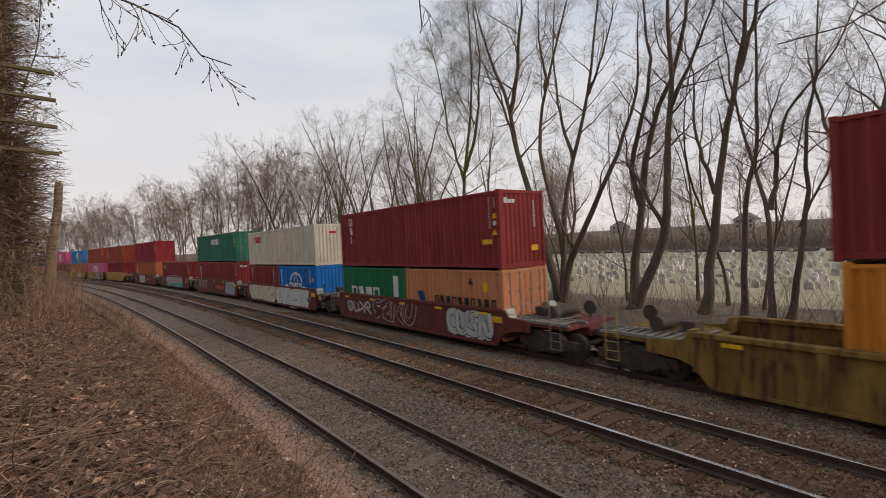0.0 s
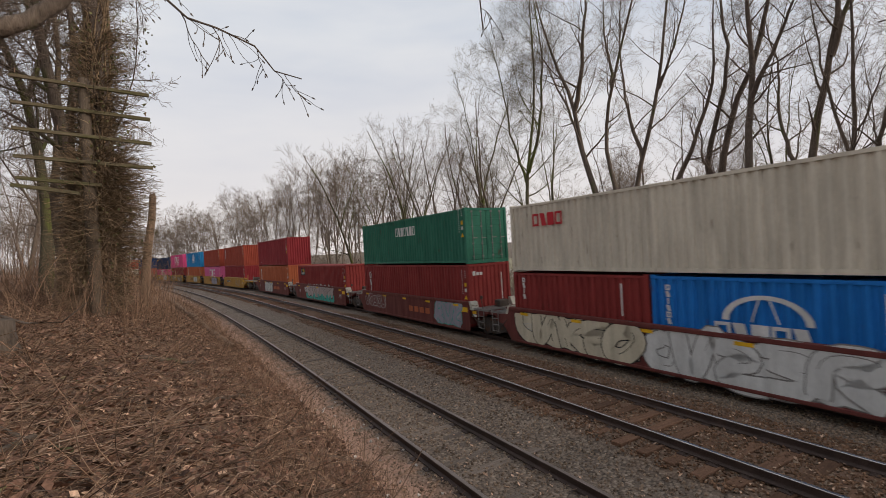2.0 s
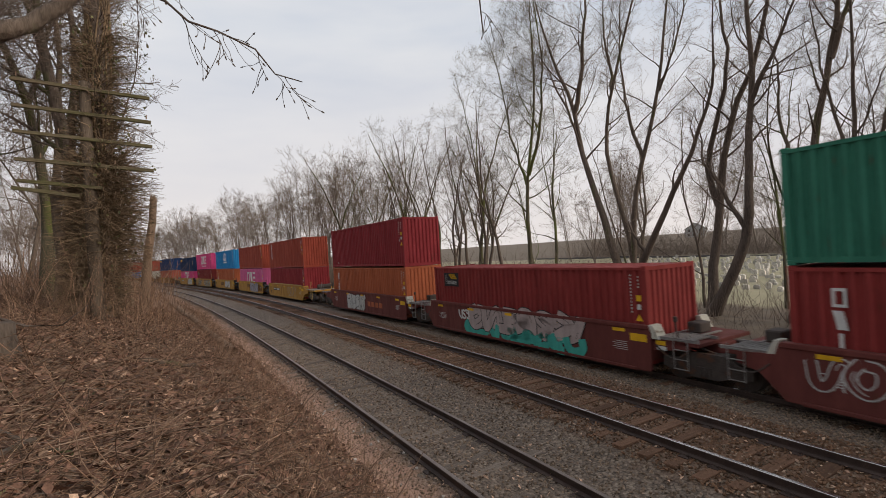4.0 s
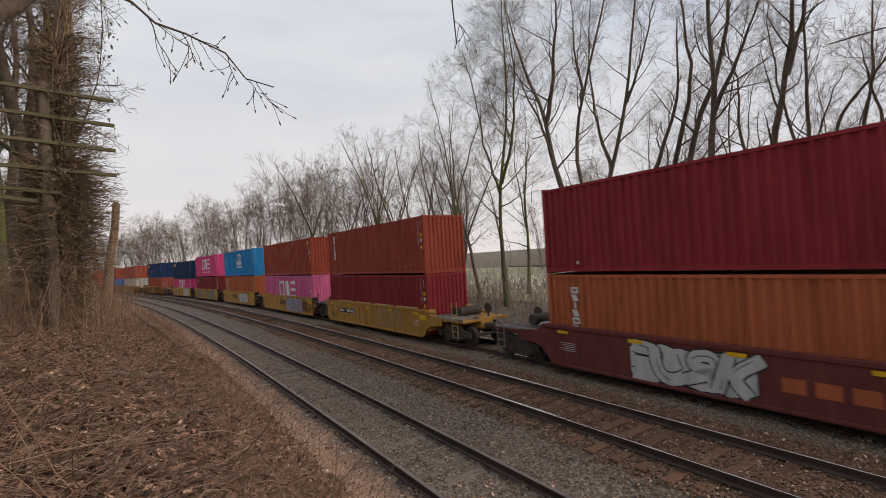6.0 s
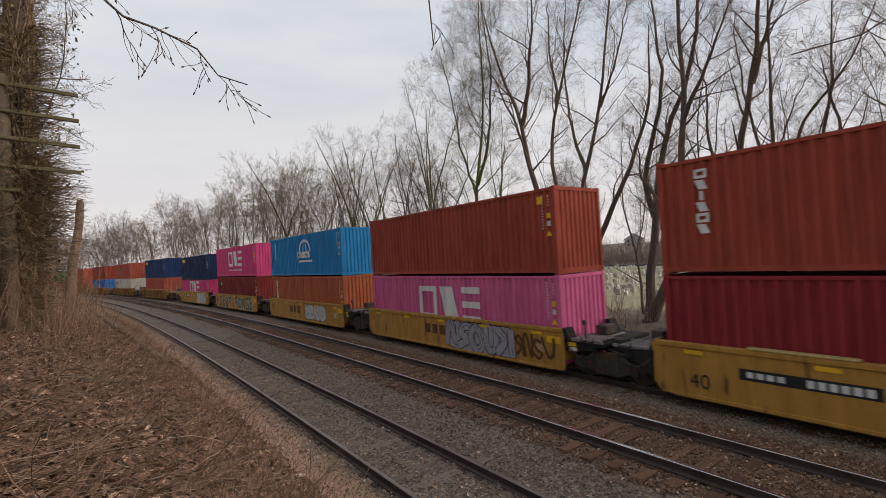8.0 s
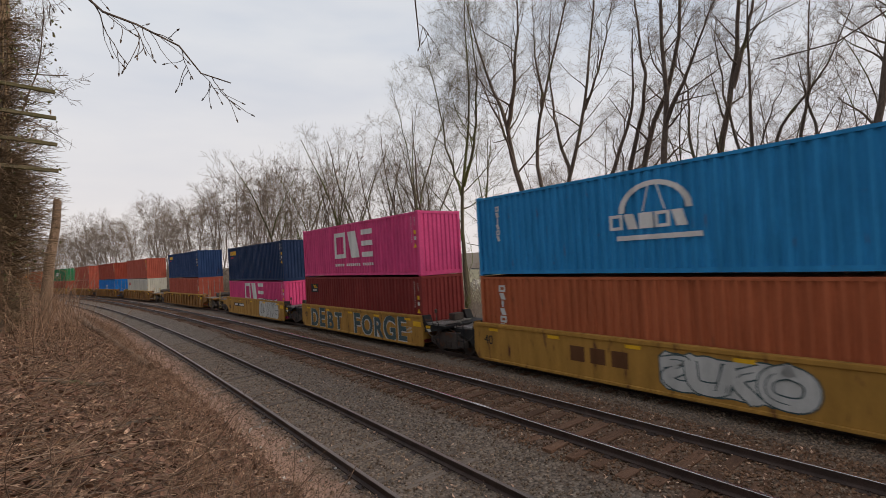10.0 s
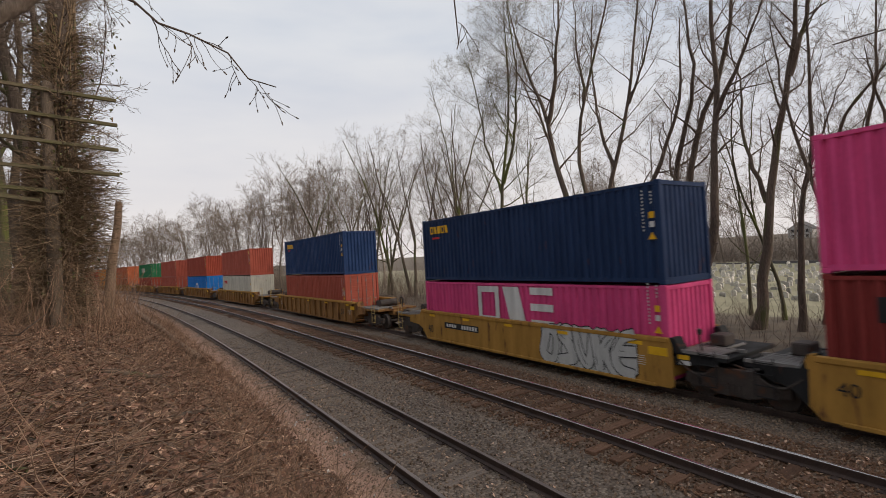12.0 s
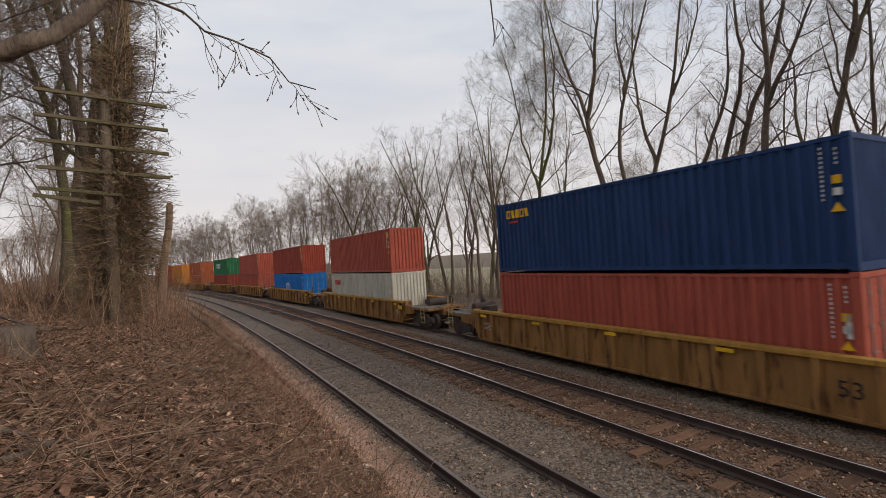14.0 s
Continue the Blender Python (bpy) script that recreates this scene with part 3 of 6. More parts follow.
def ribbon(bm, pts, half, x, end=0.6):
    """A brushed stroke of paint along (y, z) points, on the plane x."""
    rows = []
    n = len(pts)
    for i, (y, z) in enumerate(pts):
        a, b = pts[max(i - 1, 0)], pts[min(i + 1, n - 1)]
        dy, dz = b[0] - a[0], b[1] - a[1]
        k = math.hypot(dy, dz) + 1e-6
        h = half * (end if i in (0, n - 1) else 1.0)
        rows.append((bm.verts.new((x, y - dz / k * h, z + dy / k * h)), bm.verts.new((x, y + dz / k * h, z - dy / k * h))))
    for (a, b), (c, d) in zip(rows, rows[1:]):
        bm.faces.new((a, b, d, c))


def graffiti(car, y0, y1, z0, z1, n, fill, line, seed, x, fat=0.19):
    """Spray-painted letter shapes on a car's side: fat filled strokes with outlines and thin inner lines."""
    rng = random.Random(seed)
    step = (y1 - y0) / n
    order = rng.sample(range(len(GLYPHS)), min(n, len(GLYPHS)))
    if fat > 0.17:
        mid, tall = (z0 + z1) / 2, (z1 - z0) / 2
        backs = (bmesh.new(), bmesh.new())
        m = 5 * n
        rim = [(rng.uniform(0.8, 1.0), rng.uniform(0.8, 1.0)) for _ in range(m + 1)]
        for bm, grow_by, dx in ((backs[0], 0.035, 0.002), (backs[1], 0.0, 0.004)):
            rows = []
            for q in range(m + 1):
                yy = y1 - (y1 - y0) * q / m + (grow_by if q == 0 else -grow_by if q == m else 0)
                e = 0.72 if q in (0, m) else 1.0
                rows.append((bm.verts.new((x - dx, yy, mid + tall * rim[q][0] * e + grow_by)), bm.verts.new((x - dx, yy, mid - tall * rim[q][1] * e - grow_by))))
            for (a, b), (c, d) in zip(rows, rows[1:]):
                bm.faces.new((a, b, d, c))
        ob = part("spray_fill", backs[1], M[fill], car)
        part("outline", backs[0], M[line], ob)
    for k in range(n):
        w_, h_ = step * rng.uniform(0.86, 1.0), (z1 - z0) * rng.uniform(0.74, 0.88)
        top, base = y1 - k * step - 0.06 * step, z0 + (z1 - z0) * rng.uniform(0.07, 0.14)
        half = fat * min(step, z1 - z0) * rng.uniform(0.85, 1.1)
        xo = x - 0.006 - 0.0045 * k
        tilt = rng.uniform(-0.2, 0.25)
        turn = rng.random() < 0.5
        outline, fillm, cuts = bmesh.new(), bmesh.new(), bmesh.new()
        for j, stroke in enumerate(GLYPHS[order[k % len(order)]]):
            pts = rounded([(top - w_ * (-0.1 + 1.2 * min(max((1 - u if turn else u) + rng.uniform(-0.16, 0.16), 0), 1) + tilt * (v - 0.5)), base + h_ * min(max(v + rng.uniform(-0.14, 0.14), 0.0), 1.0)) for u, v in stroke])
            ribbon(outline, pts, half + 0.035, xo - 0.0006 * j, 0.9)
            ribbon(fillm, pts, half, xo - 0.0018 - 0.0006 * j, 0.85)
            m = len(pts)
            off = half * rng.uniform(-0.5, 0.5)
            ribbon(cuts, [(a + off, b + off * 0.5) for a, b in pts[m // 6: m // 2]], 0.012, xo - 0.0036)
        ob = part("spray_letter", fillm, M[fill], car)
        part("outline", outline, M[line], ob)
        part("stroke", cuts, M[line], ob)


def truck(car, y, wheels):
    """A two-axle truck under the joint at y."""
    bm = bmesh.new()
    box(bm, -1.0, 1.0, y - 0.2, y + 0.2, 0.45, 0.75, 0.03)
    tk = part("truck", bm, M["steel"], car, "cast steel two-axle truck")
    for sx in (-1, 1):
        bm = bmesh.new()
        prism(bm, [(y - 1.2, 0.36), (y - 1.2, 0.62), (y - 0.72, 0.66), (y - 0.5, 0.86), (y + 0.5, 0.86), (y + 0.72, 0.66), (y + 1.2, 0.62), (y + 1.2, 0.36),
                   (y + 0.72, 0.34), (y + 0.35, 0.2), (y - 0.35, 0.2), (y - 0.72, 0.34)], sx * 1.0, sx * 1.14)
        part("side_frame", bm, M["steel"], tk)
        bm = bmesh.new()
        for d in (-0.12, 0.0, 0.12):
            rod(bm, (sx * 1.16, y + d, 0.26), (sx * 1.16, y + d, 0.5), 0.05, 8)
        part("spring", bm, M["steel"], tk)
    for d in (-0.89, 0.89):
        bm = bmesh.new()
        rod(bm, (-1.1, 0, 0), (1.1, 0, 0), 0.075, 10)
        for sx in (-1, 1):
            rod(bm, (sx * 0.70, 0, 0), (sx * 0.835, 0, 0), 0.42, 24)
            rod(bm, (sx * 0.67, 0, 0), (sx * 0.70, 0, 0), 0.455, 24)
            rod(bm, (sx * 1.1, 0, 0), (sx * 1.2, 0, 0), 0.11, 10)
            for q in range(3):
                a = q * 2.094
                box(bm, sx * 1.2, sx * 1.215, 0.05 * math.cos(a) - 0.02, 0.05 * math.cos(a) + 0.02, 0.05 * math.sin(a) - 0.02, 0.05 * math.sin(a) + 0.02)
        ws = part("wheelset", bm, M["steel"], tk, m=pose(0, y + d, 0.42))
        wheels.append((ws, y + d))


WHEELS = []


def car_end(car, paint_mat, y, sgn, coupled):
    """Deck, grating, ladder and fittings at one end; sgn -1 is the leading end."""
    reach = 2.75 if coupled else 1.45
    bm = bmesh.new()
    ya, yb = y, y + sgn * reach
    box(bm, -1.3, 1.3, ya, yb, 1.02, 1.12, 0.01)
    box(bm, -0.35, 0.35, ya, yb + sgn * 0.1, 0.72, 1.02, 0.02)
    part("end_platform", bm, M[paint_mat], car)
    bm = bmesh.new()
    for k in range(9):
        yy = ya + sgn * (0.25 + k * (reach - 0.4) / 9)
        box(bm, -1.28, -0.35 if k % 3 else 0.6, yy, yy + sgn * 0.07, 1.16, 1.2)
    box(bm, -1.3, -1.24, ya + sgn * 0.2, yb, 1.13, 1.21)
    box(bm, -0.4, -0.34, ya + sgn * 0.2, yb, 1.13, 1.21)
    part("walkway_grating", bm, M["grating"], car, "galvanised walkway grating")
    for q in (-1, 1):
        bm = bmesh.new()
        prism(bm, [(ya + sgn * 0.02, 1.12), (ya + sgn * 0.34, 1.12), (ya + sgn * 0.16, 1.5), (ya + sgn * 0.02, 1.5)], q * 0.98, q * 1.36)
        part("container_guide", bm, M["cream" if paint_mat == "car_maroon" else paint_mat], car)
    bm = bmesh.new()
    box(bm, -0.25, 0.3, ya + sgn * 0.5, ya + sgn * 0.9, 1.2, 1.5, 0.03)
    part("valve_box", bm, M["steel"], car)
    bm = bmesh.new()
    yl = yb - sgn * 0.25
    for q in (yl, yl - sgn * 0.4):
        rod(bm, (-1.4, q, 0.38), (-1.4, q, 1.3 if not coupled else 1.95), 0.017)
    for k in range(4):
        zz = 0.4 + k * 0.26
        rod(bm, (-1.4, yl, zz), (-1.4, yl - sgn * 0.4, zz), 0.015)
    part("ladder", bm, M["grating" if paint_mat == "car_maroon" else "pale_yellow" if coupled else paint_mat], car)
    pts = [(-1.36, yb - sgn * (0.2 + 1.0 * f), 0.95 - 0.3 * math.sin(math.pi * f)) for f in np.linspace(0, 1, 9)]
    v, f = tubes([([np.array(q) for q in pts], [0.024] * 9)], 6)
    raw("air_hose", v, f, M["steel"], car, smooth=True)
    if coupled:
        bm = bmesh.new()
        box(bm, -0.14, 0.14, yb, yb + sgn * 0.75, 0.72, 0.95, 0.03)
        box(bm, -0.22, 0.2, yb + sgn * 0.55, yb + sgn * 0.85, 0.68, 1.0, 0.05)
        part("coupler", bm, M["steel"], car, "rusty knuckle coupler")
        bm = bmesh.new()
        rod(bm, (0.57, yb - sgn * 0.5, 1.5), (0.61, yb - sgn * 0.5, 1.5), 0.24, 16)
        rod(bm, (0.6, yb - sgn * 0.5, 1.1), (0.6, yb - sgn * 0.5, 1.5), 0.05)
        part("brake_wheel", bm, M["steel"], car)
        bm = bmesh.new()
        rod(bm, (-0.5, yb - sgn * 1.3, 1.38), (0.7, yb - sgn * 1.3, 1.38), 0.22, 14)
        part("air_tank", bm, M["steel"], car)


def well_car(s0, label, mat, y0=-0.25, y1=12.44, front_coupled=False, rear_coupled=False, ribs=0, panels=False, bars=()):
    """A low well car unit; the load begins at y = 0."""
    car = thing("well_car", label, "freight car", "well cars of the train")
    mt = M[mat]
    top, bot = 1.47, 0.16
    arm = "black" if mat == "car_yellow" else mat
    for sx in (-1, 1):
        if front_coupled:
            low = [(y0 + 0.35, bot), (y0 - 0.02, 0.6), (y0 - 0.35, 0.74), (y0 - 1.25, 0.82), (y0 - 1.25, 1.16), (y0 - 0.3, 1.24), (y0 - 0.05, top)]
        else:
            low = [(y0 - 0.02, bot), (y0 - 0.1, bot + 0.06), (y0 - 0.1, 1.25), (y0 - 0.03, top)]
        if rear_coupled:
            high = [(y1 + 0.05, top), (y1 + 0.3, 1.24), (y1 + 1.25, 1.16), (y1 + 1.25, 0.82), (y1 + 0.35, 0.74), (y1 + 0.02, 0.6), (y1 - 0.35, bot)]
        else:
            high = [(y1 + 0.03, top), (y1 + 0.12, 1.2), (y1 + 0.15, 0.42), (y1 - 0.05, bot)]
        bm = bmesh.new()
        prism(bm, low + high, sx * 1.36, sx * 1.41)
        part("side_sill", bm, mt, car)
        if not front_coupled:
            bm = bmesh.new()
            prism(bm, [(y0 - 0.1, 0.78), (y0 - 0.1, 1.14), (y0 - 1.2, 1.1), (y0 - 1.2, 0.92)], sx * 1.2, sx * 1.3)
            part("end_arm", bm, M[arm], car)
            if sx < 0:
                for mk, za, zb, ya in (("yellow_mark", 0.96, 1.08, 0.2), ("white", 0.82, 0.93, 0.22)):
                    bm = bmesh.new()
                    box(bm, -1.308, -1.298, y0 - ya - 0.3, y0 - ya, za, zb)
                    part("data_plate", bm, M[mk], car)
                bm = bmesh.new()
                rod(bm, (-1.1, y0 - 0.75, 1.15), (-1.12, y0 - 0.7, 1.72), 0.022)
                box(bm, -1.16, -1.06, y0 - 0.76, y0 - 0.66, 1.62, 1.78, 0.02)
                part("hand_brake_lever", bm, M["steel"], car)
                bm = bmesh.new()
                rod(bm, (-0.9, y0 - 1.3, 0.95), (-0.2, y0 - 0.5, 1.24), 0.03)
                rod(bm, (-0.9, y0 - 1.3, 0.95), (-0.95, y0 - 1.9, 0.8), 0.03)
                part("brake_pipe", bm, M["steel"], car)
        if not rear_coupled:
            bm = bmesh.new()
            prism(bm, [(y1 + 0.14, 0.34), (y1 + 0.5, 0.72), (y1 + 1.0, 0.86), (y1 + 1.0, 1.12), (y1 + 0.14, 1.18)], sx * 1.22, sx * 1.37)
            part("end_arm", bm, M[arm], car)
            bm = bmesh.new()
            prism(bm, [(y1 + 0.02, 1.2), (y1 + 0.16, 1.2), (y1 + 0.2, 1.36), (y1 + 0.12, 1.5), (y1 + 0.02, 1.52)], sx * 1.2, sx * 1.4)
            part("corner_guide", bm, M[mat if mat == "car_yellow" else "cream"], car)
        bm = bmesh.new()
        box(bm, sx * 1.27, sx * (1.54 if ribs else 1.45), y0, y1, top - 0.1, top + 0.02, 0.012)
        # on ochre cars a brighter yellow paints in the highlight along this edge
        part("top_chord", bm, M["car_yellow"] if mat == "car_ochre" else mt, car)
        bm = bmesh.new()
        box(bm, sx * 1.30, sx * 1.46, y0 + 0.4, y1 - 0.4, bot - 0.02, bot + 0.07, 0.012)
        part("bottom_sill", bm, mt, car)
        for k in range(ribs):
            yy = y0 + 0.45 + k * (y1 - y0 - 0.9) / max(1, ribs - 1)
            bm = bmesh.new()
            prism(bm, [(yy - 0.1, top - 0.1), (yy + 0.1, top - 0.1), (yy + 0.06, bot + 0.06), (yy - 0.06, bot + 0.06)], sx * 1.41, sx * 1.53)
            part("side_post", bm, mt, car)
    if panels:
        for k in range(4):
            ya = y0 + 0.9 + k * 2.55
            bm = bmesh.new()
            box(bm, -1.46, -1.27, ya, ya + 2.0, top + 0.02, top + 0.08, 0.02)
            part("guide_bar", bm, M["pale_yellow"], car, "pale yellow guide bar")
    for k in range(6):
        bm = bmesh.new()
        yy = y0 + 0.5 + k * (y1 - y0 - 1.4) / 5
        box(bm, -1.36, 1.36, yy, yy + 0.4, bot, bot + 0.12)
        part("floor_beam", bm, mt, car)
    for ya, yb in ((y0 - 0.06, y0), (y1, y1 + 0.06)):
        bm = bmesh.new()
        box(bm, -1.36, 1.36, ya, yb, bot + 0.3, 1.12)
        part("bulkhead", bm, mt, car)
    px = -1.535 if ribs else -1.418
    for k in range(6):
        bm = bmesh.new()
        yy = y0 + 0.75 + (k - 1) * (y1 - y0 - 1.9) / 4
        if k == 0:
            box(bm, px, px + 0.008, y0 + 0.02, y0 + 0.58, 1.0, 1.22)
        else:
            box(bm, px - 0.016, px - 0.008, yy, yy + 0.45, top - 0.24, top - 0.14)
        part("reflector", bm, M["yellow_mark"], car, "yellow reflector strip")
    for k in range(5):
        for ya, yb in ((y0 + 0.7, y0 + 1.15 + 0.1 * (k % 2)), (y1 - 1.4, y1 - 0.75 - 0.1 * (k % 3)))[:1 if "yellow" in mat else 2]:
            bm = bmesh.new()
            box(bm, -1.417, -1.41, ya, yb, 0.92 - k * 0.06, 0.936 - k * 0.06)
            part("data_stencil", bm, M["silver"], car)
    for kind, ya, yb, za, zb in bars:
        bm = bmesh.new()
        box(bm, -1.415 if kind == "ink" else -1.419, -1.41, ya, yb, za, zb)
        part("marking", bm, M[kind], car)
    car_end(car, mat if front_coupled else arm, y0, -1, front_coupled)
    car_end(car, mat if rear_coupled else arm, y1, 1, rear_coupled)
    wheels = []
    truck(car, y0 - (1.75 if front_coupled else 1.5), wheels)
    if rear_coupled:
        truck(car, y1 + 1.75, wheels)
    WHEELS.extend(wheels)
    MOVERS.append((car, s0, 0.0, 0.0))
    return car


def number(car, text, y, z, size, mat, x=-1.42, bold=0.0):
    """Stencilled figures on the side, read from the camera's side."""
    cu = bpy.data.curves.new("stencil", "FONT")
    cu.body, cu.size, cu.extrude, cu.align_x = text, size, 0.002, "CENTER"
    cu.offset = bold
    tmp = bpy.data.objects.new("stencil", cu)
    me = bpy.data.meshes.new_from_object(tmp)
    bpy.data.objects.remove(tmp)
    me.materials.clear()
    me.materials.append(M[mat])
    ob = new("stencil", me)
    ob.parent = car
    ob.matrix_basis = Matrix(((0, 0, -1, x), (-1, 0, 0, y), (0, 1, 0, z), (0, 0, 0, 1)))
    return ob


LOW, HIGH, LOWER = 0.30, 3.205, 2.90  # container floors above the rail
FT40, FT20 = 12.47, 6.2


def build_train():
    L40 = FT40
    # leading yellow car and its load
    s = -10.2
    c = well_car(s, "dirty yellow well car with an empty well end", "old_yellow", -2.1, 16.0, True, True, 9, bars=[("ink", 9.3, 10.7, 0.75, 1.0)])
    container(s, 0.16, LOW, L40 + 0.5, "amber", "amber orange steel container low in the well")
    container(s, 0.3, HIGH, L40 + 0.5, "deep_maroon", "dark maroon steel container stacked on an orange one")
    # maroon articulated set
    s = 12.3
    c = well_car(s, "brown maroon well car with spray-painted sides", "car_maroon", front_coupled=True, bars=[("white", 0.9, 1.5, 0.85, 1.1)])
    graffiti(c, 0.3, 2.9, 0.25, 1.35, 4, "silver", "ink", 1, -1.41)
    graffiti(c, 5.2, 8.8, 0.25, 1.3, 4, "car_maroon", "silver", 2, -1.41, 0.15)
    graffiti(c, 9.0, 11.6, 0.45, 1.15, 4, "silver", "silver", 3, -1.41, 0.03)
    container(s, -0.18, LOW, FT20, "peach", "faded orange twenty-foot container with dark lettering", True,
              [("slant mid_blue", 4.7, 5.3, 1.1, 1.6)] + word(4.05, 1.05, 0.42, 10, "ink", 0.62, 0.28) + [("tri ink", 1.6, 1.9, 2.0, 2.25), ("yellow_mark", 0.8, 1.05, 1.75, 2.1)], 2.591)
    container(s, 6.09, LOW, FT20, "green", "green twenty-foot container with white lettering", False, word(5.2, 0.85, 0.72, 4, "white", 0.85) + [("white", 0.6, 1.0, 1.2, 2.2)], 2.591)
    container(s, -0.18, LOWER, L40, "maroon", "maroon steel container stacked over green and orange ones", False,
              letters_column(11.1, 2.66, 3, "white", 0.4, 0.3) + codes(L40) + [("yellow_mark", 0.44, 0.95, 0.92, 1.1)], 2.896,
              [("white", -0.95 + k * 0.2, -0.8 + k * 0.2, 2.4, 2.6 - 0.06 * (k != 0)) for k in range(3)] + [("yellow_mark", 0.45, 0.8, 0.6, 0.82), ("white", 0.62, 0.66, 1.5, 2.5)])
    s = 28.04
    c = well_car(s, "brown maroon well car with white spray paint", "car_maroon")
    graffiti(c, 0.9, 6.1, 0.18, 1.4, 5, "white", "grating", 4, -1.41, 0.22)
    graffiti(c, 6.4, 11.9, 0.2, 1.42, 5, "beige", "ink", 5, -1.41, 0.22)
    container(s, -0.18, LOW, FT20, "blue", "bright blue twenty-foot container with white globe mark", False,
              [("dome white", 2.2, 4.2, 1.5, 2.15)] + word(4.4, 1.02, 0.42, 5, "white", 0.95, 0.1) + letters_column(5.6, 2.35, 6, "white", 0.16, 0.14) + [("white", 0.95, 1.0, 1.5, 2.3), ("yellow_mark", 0.5, 0.66, 1.6, 1.8)], 2.591)
    container(s, 6.09, LOW, FT20, "maroon", "maroon twenty-foot container with small white code marks", False, letters_column(5.5, 2.4, 4, "white", 0.18, 0.16) + [("white", 0.95, 1.0, 1.3, 2.3)], 2.591)
    container(s, -0.18, LOWER, L40, "grey", "warm grey steel container with small red lettering", False, word(11.13, 1.72, 0.46, 4, "red_mark", 0.75, 0.12) + codes(L40, "silver")[:9], 2.62, [("red_mark", -0.2, 0.3, 2.0, 2.14)])
    s = 43.5
    c = well_car(s, "brown maroon well car with blue and white spray paint", "car_maroon", bars=[("orange_brown", 3.3 + k * 0.62, 3.75 + k * 0.62, 0.62, 0.92) for k in range(4)])
    graffiti(c, 0.3, 2.7, 0.25, 1.4, 3, "lilac", "teal", 6, -1.41)
    graffiti(c, 8.8, 11.8, 0.5, 1.35, 5, "car_maroon", "silver", 7, -1.41, 0.15)
    container(s, -0.18, LOW, L40, "maroon", "maroon steel container under a green one", False, letters_column(11.4, 2.5, 3, "white", 0.4, 0.26) + codes(L40), 2.896,
              [("white", -0.95 + k * 0.2, -0.8 + k * 0.2, 2.35, 2.55 - 0.06 * (k != 0)) for k in range(3)] + [("white", 0.7, 0.74, 0.8, 2.4)])
    container(s, -0.18, HIGH, L40, "sea_green", "sea green steel container with a barred door end", True, word(7.38, 1.62, 0.5, 7, "white", 0.55, 0.16) + codes(L40), 2.62)
    s = 59.38
    c = well_car(s, "brown maroon well car with large teal spray paint", "car_maroon")
    graffiti(c, 2.4, 8.9, 0.5, 1.5, 6, "blush", "ink", 8, -1.414, 0.22)
    graffiti(c, 2.2, 9.3, 0.2, 0.82, 9, "teal", "teal", 9, -1.405, 0.22)
    graffiti(c, 9.0, 9.8, 0.75, 1.3, 3, "white", "white", 10, -1.41, 0.03)
    container(s, -0.18, LOW, L40, "maroon", "single maroon steel container with nothing stacked on it", False,
              [("ink", 10.2, 11.5, 1.95, 2.6), ("slant yellow_mark", 10.3, 11.1, 2.3, 2.55), ("white", 10.4, 11.2, 2.05, 2.22), ("white", 11.22, 11.4, 2.05, 2.5)] + codes(L40))
    s = 74.9
    c = well_car(s, "brown maroon well car with a silver spray-painted patch", "car_maroon", rear_coupled=True, bars=[("orange_brown", 2.9 + k * 0.62, 3.35 + k * 0.62, 0.6, 0.92) for k in range(4)])
    graffiti(c, 5.7, 9.0, 0.22, 1.3, 4, "silver", "ink", 11, -1.41, 0.21)
    container(s, -0.18, LOW, L40, "orange_brown", "orange brown steel container low in a maroon car", False, letters_column(11.12, 2.5, 6, "white", 0.21, 0.3) + codes(L40))
    container(s, -0.18, HIGH, L40, "wine", "wine red steel container stacked on an orange brown one", False, codes(L40) + [("white", 11.0, 11.1, 0.3, 0.4)])
    # yellow articulated set
    def plate(y):
        """A black plate with plain white bars for its letters and figures."""
        white = [("white", y + 0.12 + k * 0.19, y + 0.25 + k * 0.19, 0.84, 1.0) for k in range(6)] + [("white", y + 1.6 + k * 0.2, y + 1.74 + k * 0.2, 0.86, 0.99) for k in range(4)]
        return [("ink", y, y + 2.5, 0.79, 1.05)] + white
    yl = "weathered yellow well car"
    s = 94.92
    c = well_car(s, yl + " with pale guide bars", "car_yellow", front_coupled=True, panels=True, bars=plate(8.0))
    graffiti(c, 2.2, 5.0, 0.4, 1.25, 5, "car_yellow", "grating", 12, -1.41)
    number(c, "40", 11.4, 0.42, 0.5, "ink")
    container(s, -0.18, LOW, L40, "wine", "wine red steel container low in a yellow car", False, codes(L40))
    container(s, -0.18, HIGH, L40, "rust_red", "rust red steel container stacked on a wine red one", False, letters_column(11.2, 2.62, 6, "white", 0.23, 0.3) + codes(L40))
    s = 110.6
    c = well_car(s, yl + " with a grey spray-painted tag", "car_yellow", bars=[("brown_spray", 5.9 + k * 0.52, 6.28 + k * 0.52, 0.7, 1.1) for k in range(3)])
    graffiti(c, 1.9, 5.7, 0.18, 1.4, 5, "lilac", "ink", 13, -1.41)
    graffiti(c, 0.1, 1.8, 0.3, 1.25, 4, "brown_spray", "brown_spray", 23, -1.41, 0.06)
    pinkmarks = [("ring white", 6.8, 8.12, 1.0, 2.42), ("slant white", 5.3, 6.55, 1.0, 2.42), ("white", 3.95, 5.05, 2.16, 2.42), ("white", 3.95, 5.05, 1.58, 1.84), ("white", 3.95, 5.05, 1.0, 1.26)]
    container(s, -0.18, LOW, L40, "faded_pink", "faded pink steel container with large white lettering", False, pinkmarks + codes(L40))
